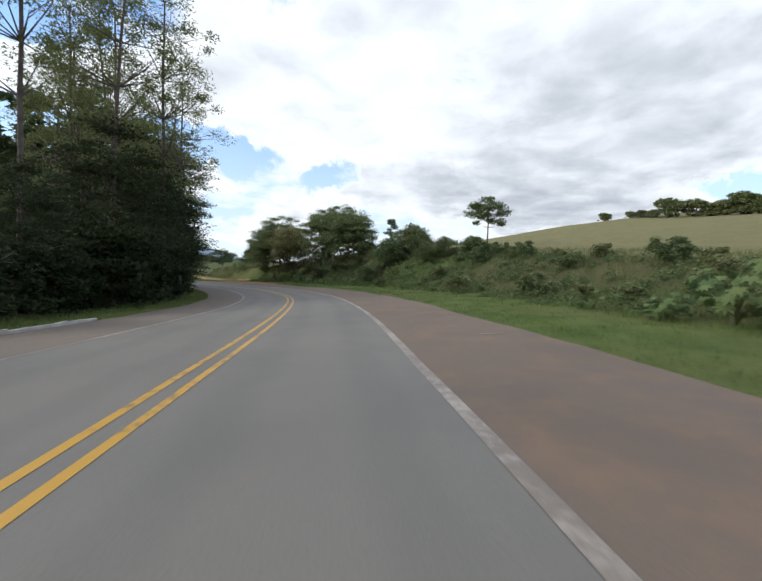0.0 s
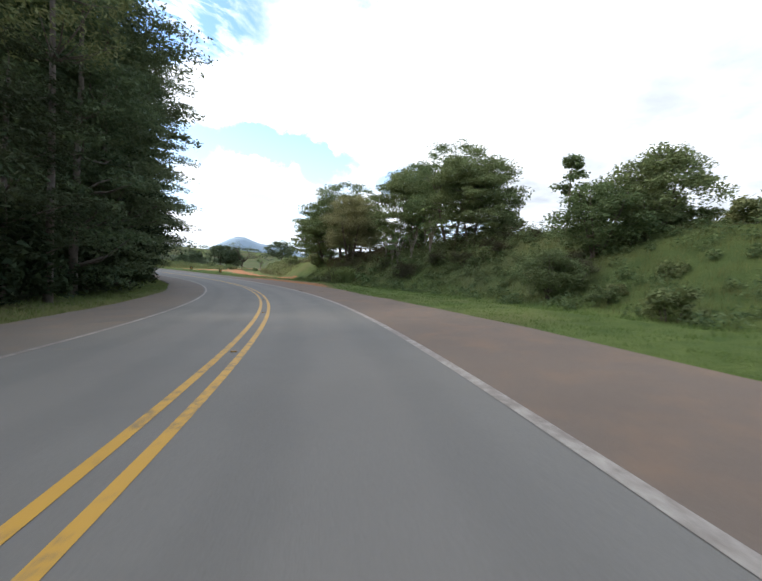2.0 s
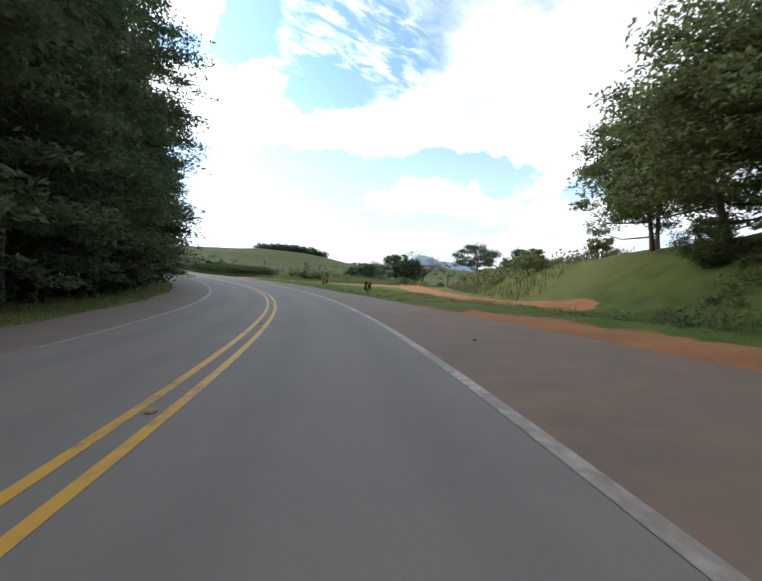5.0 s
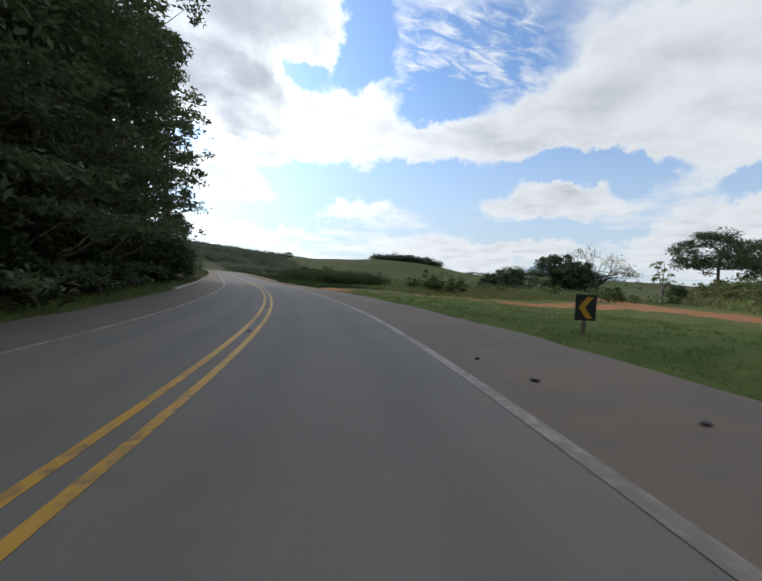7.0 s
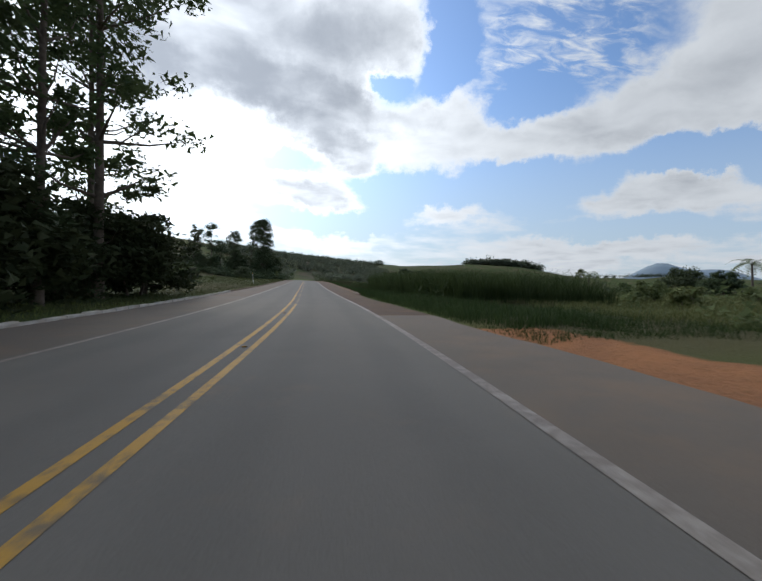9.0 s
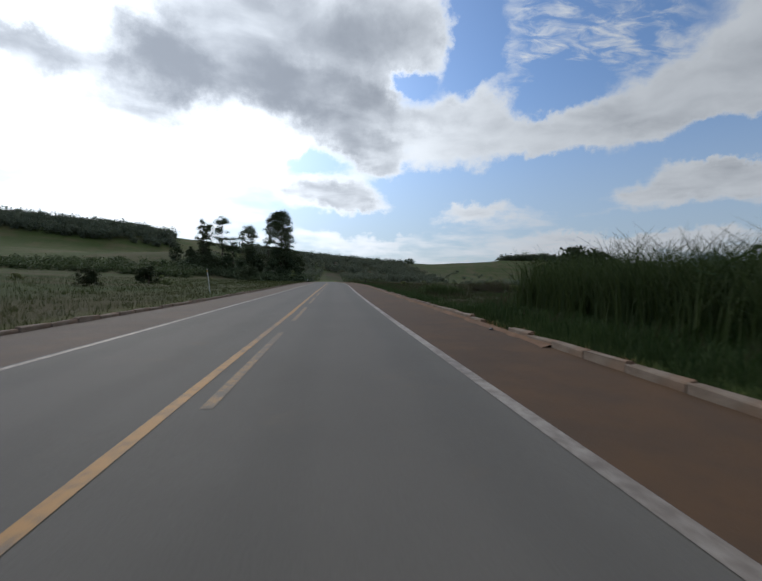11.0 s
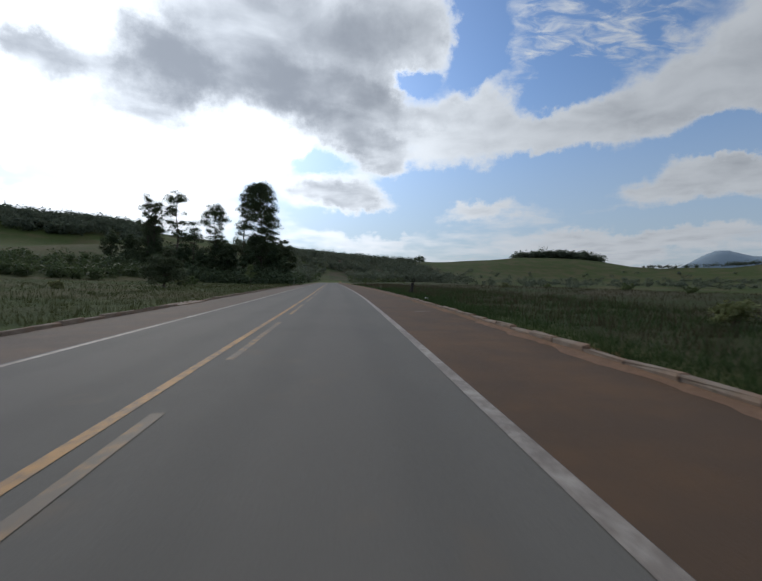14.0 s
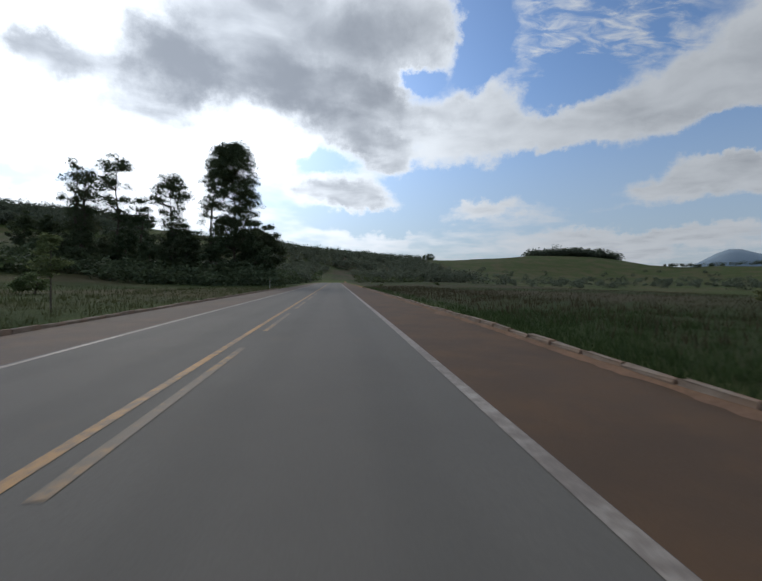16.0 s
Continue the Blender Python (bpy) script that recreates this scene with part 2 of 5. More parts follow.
M_CHARRED = material("charred_wood", speckled((0.045, 0.036, 0.028), (0.022, 0.018, 0.015), 5.0, 20.0), 0.9, 0.03)
M_BARK_PALE = material("pale_bark", speckled((0.34, 0.29, 0.23), (0.17, 0.13, 0.10), 1.6, 9.0), 0.85, 0.02)
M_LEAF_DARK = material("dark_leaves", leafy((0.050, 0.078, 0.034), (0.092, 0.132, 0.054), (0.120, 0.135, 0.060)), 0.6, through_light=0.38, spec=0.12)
# leaf colour darkened to hold the shade low in the wood
M_LEAF_SHADED = material("shade_darkened_leaves", leafy((0.026, 0.042, 0.019), (0.046, 0.066, 0.028), (0.060, 0.064, 0.030)), 0.7, through_light=0.25, spec=0.1)
M_LEAF_WOOD = material("wood_leaves", leafy((0.066, 0.098, 0.048), (0.118, 0.160, 0.074), (0.150, 0.165, 0.082)), 0.6, through_light=0.4, spec=0.15)
M_LEAF_GUM = material("grey_green_leaves", leafy((0.060, 0.089, 0.048), (0.102, 0.138, 0.066), (0.120, 0.132, 0.072)), 0.7, through_light=0.28, spec=0.12)
M_LEAF_MID = material("green_leaves", leafy((0.082, 0.122, 0.050), (0.145, 0.190, 0.078), (0.225, 0.240, 0.105)), 0.7, through_light=0.4, spec=0.12)
# far woods: aerial haze put into the leaf colour, paler and greyer
M_LEAF_HAZED = material("hazed_distant_leaves", leafy((0.095, 0.12, 0.085), (0.135, 0.16, 0.11), (0.15, 0.16, 0.11)), 0.8, through_light=0.4, spec=0.05)
M_LEAF_OLIVE = material("olive_leaves", leafy((0.118, 0.155, 0.056), (0.205, 0.225, 0.090), (0.240, 0.235, 0.108)), 0.7, through_light=0.28, spec=0.12)
M_LEAF_BROWN = material("brownish_leaves", leafy((0.258, 0.216, 0.121), (0.361, 0.301, 0.164), (0.224, 0.241, 0.104)), 0.7, through_light=0.4, spec=0.12)
M_LEAF_BIG = material("broad_green_leaves", leafy((0.082, 0.145, 0.058), (0.142, 0.212, 0.082), (0.210, 0.235, 0.080)), 0.7, through_light=0.3, spec=0.12)
M_LEAF_WEED = material("dry_weed_leaves", leafy((0.075, 0.066, 0.040), (0.105, 0.088, 0.052), (0.085, 0.09, 0.042)), 0.8, through_light=0.3, spec=0.1)
M_LEAF_RUSTY = material("dry_red_brown_leaves", leafy((0.095, 0.056, 0.040), (0.140, 0.085, 0.058), (0.085, 0.080, 0.042)), 0.8, through_light=0.3, spec=0.1)
M_GRASS = material("grass_blades", leafy((0.088, 0.142, 0.032), (0.160, 0.220, 0.058), (0.205, 0.215, 0.078), 0.35), 0.7, through_light=0.32, spec=0.15)
M_GRASS_DRY = material("tall_meadow_grass", leafy((0.038, 0.048, 0.018), (0.066, 0.062, 0.030), (0.092, 0.068, 0.042), 0.12), 0.7, through_light=0.3, spec=0.15)
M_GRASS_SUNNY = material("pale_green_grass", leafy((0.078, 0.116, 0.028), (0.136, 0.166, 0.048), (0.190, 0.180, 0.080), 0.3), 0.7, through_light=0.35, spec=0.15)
M_GRASS_DULL = material("dull_green_grass", leafy((0.042, 0.062, 0.018), (0.074, 0.090, 0.030), (0.096, 0.092, 0.040), 0.3), 0.7, through_light=0.3, spec=0.15)
M_GRASS_STRAW = material("straw_grass", leafy((0.13, 0.115, 0.05), (0.20, 0.165, 0.085), (0.10, 0.12, 0.045), 0.3), 0.7, through_light=0.3)
M_CLUMP = material("pale_edged_grass_clump", leafy((0.088, 0.140, 0.032), (0.160, 0.220, 0.058), (0.270, 0.290, 0.120), 1.6), 0.55, through_light=0.35, spec=0.25)
M_CANE = material("cane_blades", leafy((0.026, 0.053, 0.015), (0.056, 0.092, 0.028), (0.080, 0.096, 0.036), 0.5), 0.7, through_light=0.3, spec=0.15)
M_SIGN_BLACK = material("sign_black", speckled((0.018, 0.018, 0.017), (0.03, 0.028, 0.026), 3.0), 0.5)
M_SIGN_YELLOW = material("sign_yellow", speckled((0.62, 0.33, 0.03), (0.55, 0.28, 0.03), 4.0), 0.45)
M_POST = material("white_post_paint", speckled((0.72, 0.71, 0.67), (0.55, 0.52, 0.46), 3.0), 0.6)
M_WOOD = material("grey_fence_wood", speckled((0.22, 0.18, 0.14), (0.13, 0.10, 0.08), 5.0, 30.0), 0.9, 0.01)
# the blue of the air is put into the mountains' base colour
M_HILL = material("haze_blue_hills", speckled((0.24, 0.30, 0.35), (0.27, 0.33, 0.375), 0.004), 1.0)
M_CHALK = material("chalk_mark", speckled((0.36, 0.33, 0.30), (0.24, 0.20, 0.17), 8.0), 0.8)


def ground_colours(N, vec):
    """Land cover from the ground's own map: dry field, bare soil, rough meadow and dark wood floor."""
    att = N.add("ShaderNodeAttribute", "cover")
    rgb = N.add("ShaderNodeSeparateColor", None, Color=att.outputs["Color"])
    fine, mid, big = N.noise(vec, 9.0, 4.0, 0.7), N.noise(vec, 0.7, 5.0), N.noise(vec, 0.045, 4.0)
    lawn = N.mix(N.step(mid, 0.3, 0.7), (0.070, 0.105, 0.026), (0.125, 0.155, 0.042))
    lawn = N.mix(N.step(big, 0.45, 0.65), lawn, (0.140, 0.140, 0.050))
    field = N.mix(N.step(mid, 0.3, 0.7), (0.205, 0.178, 0.088), (0.165, 0.155, 0.072))
    soil = N.mix(N.step(mid, 0.35, 0.7), (0.40, 0.185, 0.085), (0.30, 0.145, 0.075))
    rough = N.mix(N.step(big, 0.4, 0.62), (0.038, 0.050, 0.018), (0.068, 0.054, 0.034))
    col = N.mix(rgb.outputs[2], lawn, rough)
    edge = N.math("MULTIPLY", N.math("SUBTRACT", mid, 0.5), 0.9)
    col = N.mix(N.step(N.math("ADD", rgb.outputs[0], edge), 0.35, 0.65), col, field)
    col = N.mix(N.step(N.math("ADD", rgb.outputs[1], edge), 0.4, 0.6), col, soil)
    col = N.mix(N.math("MULTIPLY", N.step(fine, 0.45, 0.75), 0.35), col, (0.035, 0.05, 0.018))
    return col, N.math("ADD", fine, mid)


M_GROUND = material("ground_cover", ground_colours, 0.95, 0.12, spec=0.1)


# ---- mesh helpers ----
def mesh_of(name, verts, faces, mat=None, smooth=False):
    """A mesh from numpy arrays; all faces have the same number of corners."""
    me = bpy.data.meshes.new(name)
    verts, faces = np.asarray(verts, dtype=np.float32), np.asarray(faces, dtype=np.int32)
    n, k = faces.shape
    me.vertices.add(len(verts))
    me.vertices.foreach_set("co", verts.ravel())
    me.loops.add(n * k)
    me.loops.foreach_set("vertex_index", faces.ravel())
    me.polygons.add(n)
    me.polygons.foreach_set("loop_start", np.arange(n, dtype=np.int32) * k)
    me.polygons.foreach_set("use_smooth", np.full(n, smooth))
    me.update(calc_edges=True)
    if mat:
        me.materials.append(mat)
    return me


def thing(name, me, label, category, group="", kind="", at=None):
    ob = new(name, me)
    if at is not None:
        ob.matrix_world = at
    return tagged(ob, label, category, group, kind)


def part(name, me, parent, label=""):
    ob = new(name, me)
    ob.parent = parent
    return tagged(ob, label) if label else ob


def box_bm(bm, size, centre=(0, 0, 0), bevel=0.0, turn=None):
    """Adds a bevelled box to bm."""
    made = bmesh.ops.create_cube(bm, size=1.0)["verts"]
    m = Matrix.Translation(centre) @ (turn or Matrix()) @ Matrix.Diagonal((*size, 1))
    bmesh.ops.transform(bm, matrix=m, verts=made)
    if bevel:
        edges = {e for v in made for e in v.link_edges}
        bmesh.ops.bevel(bm, geom=list(edges), offset=bevel, segments=2, affect="EDGES", profile=0.5)


def bm_mesh(name, bm, mat):
    me = bpy.data.meshes.new(name)
    bm.to_mesh(me)
    bm.free()
    me.materials.append(mat)
    return me


def tubes(paths, sides=6):
    """Tapered tubes along polylines: a list of (points, radii). Gives verts and quads."""
    vs, fs, base = [], [], 0
    ring = np.linspace(0, 2 * np.pi, sides, endpoint=False)
    for pts, rad in paths:
        pts, rad = np.asarray(pts, float), np.asarray(rad, float)
        d = np.gradient(pts, axis=0)
        d /= np.linalg.norm(d, axis=1)[:, None] + 1e-9
        ref = np.where(np.abs(d[:, 2:3]) > 0.9, [[1.0, 0, 0]], [[0, 0, 1.0]])
        a = np.cross(d, ref)
        a /= np.linalg.norm(a, axis=1)[:, None] + 1e-9
        b = np.cross(d, a)
        v = pts[:, None] + rad[:, None, None] * (np.cos(ring)[None, :, None] * a[:, None] + np.sin(ring)[None, :, None] * b[:, None])
        vs.append(v.reshape(-1, 3))
        i = np.arange(len(pts) - 1)[:, None] * sides
        j = np.arange(sides)[None]
        k = (j + 1) % sides
        fs.append(np.stack([i + j, i + k, i + sides + k, i + sides + j], -1).reshape(-1, 4) + base)
        base += len(pts) * sides
    return np.concatenate(vs), np.concatenate(fs)


def leaves(rng, centres, length, width, droop=0.25, single=False):
    """A bent, pointed leaf of two triangles at every centre, or a single one."""
    n = len(centres)
    a = rng.normal(size=(n, 3))
    a[:, 2] = a[:, 2] * 0.5 - droop
    a /= np.linalg.norm(a, axis=1)[:, None]
    b = np.cross(a, rng.normal(size=(n, 3)) * 0.6 + [0, 0, 1.0])
    b /= np.linalg.norm(b, axis=1)[:, None] + 1e-9
    s = rng.uniform(0.65, 1.35, (n, 1))
    nrm = np.cross(a, b)
    L, Wd = a * length * s * 0.5, b * width * s * 0.5
    if single:
        v = np.stack([centres - L - Wd * 1.2, centres - L + Wd * 1.2, centres + L * 1.2], 1)
        return v.reshape(-1, 3), np.arange(n * 3).reshape(n, 3)
    v = np.stack([centres - L, centres + Wd + nrm * width * 0.12, centres + L - nrm * width * 0.15, centres - Wd + nrm * width * 0.12], 1)
    return v.reshape(-1, 3), np.arange(n * 4).reshape(n, 4)


def ball(rng, n, flat=1.0, shell=0.5):
    d = rng.normal(size=(n, 3))
    d /= np.linalg.norm(d, axis=1)[:, None]
    return d * rng.uniform(0, 1, (n, 1)) ** shell * [1, 1, flat]


def blades(rng, roots, height, width, lean=0.35, joints=2):
    """Upright, bending blades that taper to a tip: quads."""
    n = len(roots)
    h = height * rng.uniform(0.55, 1.35, (n, 1))
    az = rng.uniform(0, 2 * np.pi, n)
    side = np.stack([np.cos(az), np.sin(az), np.zeros(n)], 1)
    az2 = rng.uniform(0, 2 * np.pi, n)
    bend = np.stack([np.cos(az2), np.sin(az2), np.zeros(n)], 1) * rng.uniform(0.2, 1.0, (n, 1)) * lean
    rows = []
    for k in range(joints + 1):
        f = k / joints
        c = roots + h * (np.array([0, 0, 1.0]) * (f - 0.22 * f * f * lean / 0.35) + bend * f * f)
        w = side * width * (1 - 0.85 * f) * 0.5
        rows += [c - w, c + w]
    v = np.stack(rows, 1)
    k = 2 * (joints + 1)
    i = np.arange(n)[:, None] * k
    f = np.concatenate([i + np.array([[2 * j, 2 * j + 1, 2 * j + 3, 2 * j + 2]]) for j in range(joints)])
    return v.reshape(-1, 3), f


def ease(lo, hi, x):
    t = np.clip((x - lo) / (hi - lo), 0, 1)
    return t * t * (3 - 2 * t)


# ---- the road's line: station, heading (left of +y), height, bank (outer side up), degrees ----
LINE = np.array([
    (-60, -73.96, 0.25, 1.2), (-20, -70.61, 0.13, 1.5), (0, -67.26, -0.27, 2.53), (20, -61.88, -0.86, 3.9), (40, -52.78, -1.45, 4.56),
    (60, -44.07, -1.97, 4.18), (80, -35.17, -2.40, 3.61), (100, -25.6, -2.80, 3.16), (120, -16.02, -3.04, 3.13), (135, -9.06, -3.08, 2.52),
    (150, -5.68, -3.06, 1.89), (165, -2.76, -3.04, 1.26), (180, -0.53, -2.99, 0.69), (210, -1.11, -2.66, 0.0), (245, -1.03, -2.23, 0.0),
    (285, 0.33, -2.01, 0.0), (340, 0.4, -1.95, 0.0), (620, 0.4, -1.6, 0.0)])
STATION = np.arange(-150.0, 621.0, 1.0)


def soften(v, n):
    return np.convolve(np.pad(v, n, mode="edge"), np.ones(2 * n + 1) / (2 * n + 1), "valid")


HEAD = soften(np.interp(STATION, LINE[:, 0], LINE[:, 1]), 5)
RISE = soften(np.interp(STATION, LINE[:, 0], LINE[:, 2]), 6)
BANK = soften(np.interp(STATION, LINE[:, 0], LINE[:, 3]), 6)
CX = np.cumsum(-np.sin(np.radians(HEAD)))
CY = np.cumsum(np.cos(np.radians(HEAD)))
CX += 5.12 - CX[150]
CY += 4.11 - CY[150]


def on_road(s, u, dz=0.0):
    """World points at station s, u metres right of the centre line, dz above the paved plane."""
    s, u, dz = np.broadcast_arrays(np.asarray(s, float), np.asarray(u, float), np.asarray(dz, float))
    a = np.radians(np.interp(s, STATION, HEAD))
    b = np.radians(np.interp(s, STATION, BANK))
    x = np.interp(s, STATION, CX) + u * np.cos(a)
    y = np.interp(s, STATION, CY) + u * np.sin(a)
    return np.stack([x, y, np.interp(s, STATION, RISE) + u * np.sin(b) + dz], -1)


def edge_right(s):
    return np.interp(s, [-20, 0, 16, 28, 56, 70, 78, 92, 111, 125, 140, 168, 180, 186, 200, 230, 265], [6.3, 6.55, 6.8, 7.2, 6.95, 7.55, 7.9, 7.5, 6.45, 6.7, 6.55, 5.6, 5.3, 5.45, 5.85, 6.0, 6.3])


def edge_left(s):
    return np.interp(s, [-20, 8, 20, 45, 80, 140, 160, 190, 205, 228, 285], [7.0, 7.5, 7.2, 6.7, 6.2, 6.4, 6.3, 5.6, 5.0, 4.95, 5.6])


def line_right(s):
    return np.interp(s, [-30, 0, 10, 22, 50, 77, 112, 130, 142, 181, 197, 220, 243, 265], [3.1, 3.17, 3.42, 3.57, 3.57, 3.52, 3.75, 3.9, 3.82, 3.48, 3.4, 3.37, 3.53, 3.68])


def line_mid(s):
    return np.interp(s, [0, 8, 18, 27, 75, 112, 138, 165, 181, 199, 217, 243, 262], [-0.2, -0.12, 0.04, 0.22, 0.2, 0.33, 0.29, 0.22, 0.22, 0.31, 0.22, 0.2, 0.13])


def line_left(s):
    return np.interp(s, [0, 10, 20, 45, 75, 115, 135, 181, 195, 215, 245, 285], [-4.2, -3.9, -3.55, -3.42, -3.25, -3.45, -3.25, -3.02, -2.8, -2.72, -2.75, -2.9])


def station_of(x, y):
    """Station and offset of points, by the nearest place on the line."""
    x, y = np.ravel(x), np.ravel(y)
    s, u = np.empty(len(x)), np.empty(len(x))
    for i in range(0, len(x), 4000):
        xa, ya = x[i:i + 4000, None], y[i:i + 4000, None]
        k = np.argmin((xa - CX) ** 2 + (ya - CY) ** 2, 1)
        a = np.radians(HEAD[k])
        dx, dy = xa[:, 0] - CX[k], ya[:, 0] - CY[k]
        s[i:i + 4000] = STATION[k] + dy * np.cos(a) - dx * np.sin(a)
        u[i:i + 4000] = dx * np.cos(a) + dy * np.sin(a)
    return s, u


# foot of the bank on the outer side of the bend, and how high it is
FOOT_S = np.arange(-140.0, 81.0, 4.0)
FOOT = np.concatenate([on_road(FOOT_S, 12.0)[:, :2], np.array([(96.5, 70), (110, 86), (126, 101.5), (148, 122), (185, 142), (300, 175)])])
FOOT_H = np.concatenate([np.interp(FOOT_S, [-140, -20, 10, 36, 60, 80], [1.5, 1.8, 2.2, 4.4, 5.2, 4.4]), [3.9, 3.4, 3.0, 2.8, 2.5, 2.0]])
TRACK = np.array([(91, 64), (96, 73.5), (101, 82), (106.5, 88.8), (113, 96.5), (123, 107.5), (140, 126), (160, 143), (200, 165)])
BRANCH = np.array([(112, 104), (106, 106.5), (102, 111), (97.5, 118), (96.5, 128)])


def off_line(x, y, line, extra=None):
    """Signed distance (right of the line is +) and the value carried along it."""
    best, val = np.full(len(x), 1e9), np.zeros(len(x))
    for i in range(len(line) - 1):
        a, d = line[i], line[i + 1] - line[i]
        n = np.hypot(*d)
        t = np.clip(((x - a[0]) * d[0] + (y - a[1]) * d[1]) / n ** 2, 0, 1)
        dist = np.hypot(x - a[0] - t * d[0], y - a[1] - t * d[1])
        side = np.sign((x - a[0]) * d[1] - (y - a[1]) * d[0])
        near = dist < np.abs(best)
        best = np.where(near, dist * np.where(side == 0, 1, side), best)
        if extra is not None:
            val = np.where(near, extra[i] + t * (extra[i + 1] - extra[i]), val)
    return best, val


# wide hills: x, y, height, length, breadth, turn of the long axis from +x
HILLS = [
    (-210, 610, 47, 190, 85, 24), (-75, 430, 12, 110, 60, 15), (70, 930, 32, 170, 120, 5), (-80, 780, 20, 160, 100, 10),
    (280, 1080, 20, 150, 110, 0), (615, 1090, 41, 150, 90, 10), (480, 1010, 17, 200, 90, 0), (1000, 1500, 40, 420, 160, -20),
    (1100, 700, 26, 300, 140, 40), (-700, 300, 60, 300, 300, 0), (300, 2050, 95, 500, 220, 0), (30, 366, 9, 46, 30, 0), (800, 820, 30, 130, 70, -47),
]


def ground_z(x, y):
    """The height of the land."""
    shape = np.shape(x)
    x, y = np.ravel(np.asarray(x, float)), np.ravel(np.asarray(y, float))
    s, u = station_of(x, y)
    rise, bank = np.interp(s, STATION, RISE), np.radians(np.interp(s, STATION, BANK))
    er, el = edge_right(s), edge_left(s)
    side = np.where(u > 0, u - er, -u - el)          # metres outside the paving
    fade = ease(60, 12, np.abs(u))
    z = rise + np.clip(u, -el - 3, er + 3) * np.sin(bank) * (0.25 + 0.75 * fade)
    z += np.where(side < 0.15, -0.09, -0.09 + 0.13 * ease(0.15, 0.9, side))
    # far land
    far = np.full(len(x), -3.6)
    far += -3.5 * ease(25, 120, u) * ease(170, 230, y) * ease(700, 400, y)
    for hx, hy, h, la, lb, turn in HILLS:
        c, n = math.cos(radians(turn)), math.sin(radians(turn))
        p, q = ((x - hx) * c + (y - hy) * n) / la, ((y - hy) * c - (x - hx) * n) / lb
        far += h * np.exp(-0.5 * (p * p + q * q))
    wob = 1.6 * np.sin(x * 0.021 + 1.3) * np.sin(y * 0.017) + 0.8 * np.sin(x * 0.055 + y * 0.043)
    far += wob * ease(60, 300, np.abs(u))
    blend = ease(14, 75, np.abs(u)) * ease(130, 175, s) + ease(60, 160, np.abs(u)) * (1 - ease(130, 175, s))
    blend = np.maximum(blend, ease(430, 520, s))
    z = z * (1 - blend) + far * blend
    # the bank and the field above it
    d, h = off_line(x, y, FOOT, FOOT_H)
    d = np.where(u > 0, d, -50)
    up_field = np.interp(s, [35, 43, 48, 52, 60, 72, 90, 150], [0.137, 0.148, 0.158, 0.172, 0.165, 0.125, 0.03, 0.02])
    top = h * ease(0, 1, d / np.interp(s, [52, 66], [10.5, 7.5])) + up_field * np.clip(d - 10, 0, 122) + 0.035 * np.clip(d - 10, 0, 50) * ease(90, 60, s)
    z += np.where(d > 0, top * (1 - 0.75 * ease(160, 420, d)), 0)
    # gentle rise under the wood, uneven turf
    z += np.where(u < 0, 0.9 * ease(3, 14, side) * ease(175, 140, s), 0)
    z += np.where(side > 0.8, 0.07 * np.sin(x * 1.3) * np.sin(y * 1.1) + 0.05 * np.sin(x * 2.9 + y * 2.3), 0) * ease(0.8, 2.5, side)
    return z.reshape(shape)


def grow(a, b, step, far, rate=1.13):
    """Grid lines: even between a and b, wider and wider out to far."""
    inner = np.arange(a, b + step, step)
    out, d = [], step
    v = b
    while v < far:
        d *= rate
        v += d
        out.append(v)
    low, d, v = [], step, a
    while v > -far:
        d *= rate
        v -= d
        low.append(v)
    return np.concatenate([low[::-1], inner, out])


GX, GY = grow(-30, 180, 1.3, 4600), grow(-40, 320, 1.3, 4600)
gx, gy = np.meshgrid(GX, GY)
gz = ground_z(gx, gy)
nx, ny = len(GX), len(GY)
i, j = np.meshgrid(np.arange(nx - 1), np.arange(ny - 1))
q = (j * nx + i).ravel()
ground_mesh = mesh_of("ground", np.stack([gx.ravel(), gy.ravel(), gz.ravel()], 1), np.stack([q, q + 1, q + nx + 1, q + nx], 1), M_GROUND, True)
fx, fy = gx.ravel(), gy.ravel()
gs, gu = station_of(fx, fy)
d_bank, _ = off_line(fx, fy, FOOT, FOOT_H)
d_track, _ = off_line(fx, fy, TRACK)
d_branch, _ = off_line(fx, fy, BRANCH)
dry = ease(9, 14, d_bank) * ease(96, 70, gs) * (gu > 0)
out_r = gu - edge_right(gs)
bare = np.maximum(ease(3.2, 1.8, np.abs(d_track)), ease(8, 5, np.hypot(fx - 118, fy - 105)))
bare = np.maximum(bare, ease(1.15, 0.8, np.hypot((fx - 110) / 10.5, (fy - 103.6 - 0.12 * (fx - 110)) / 2.6)))
bare = np.maximum(bare, 0.95 * ease(1.3, 0.5, np.abs(d_branch)))
bare = np.maximum(bare, ease(3.2, 0.4, out_r) * ease(64, 80, gs) * ease(104, 92, gs) * (out_r > -1))
bare = np.maximum(bare, ease(1.0, 0.2, out_r) * (out_r > -1) * (0.42 + 0.25 * ease(150, 200, gs) + 0.16 * ease(55, 66, gs) * ease(106, 98, gs)) * ease(480, 440, gs))
rough = np.maximum(0.5 * ease(0, 3, d_bank) * (gu > 0) * ease(120, 80, gs), ease(0.1, 1.4, np.where(gu > 0, out_r, -gu - edge_left(gs))) * ease(146, 165, gs) * 0.9)
rough *= 1 - 0.3 * ease(60, 130, np.abs(gu))
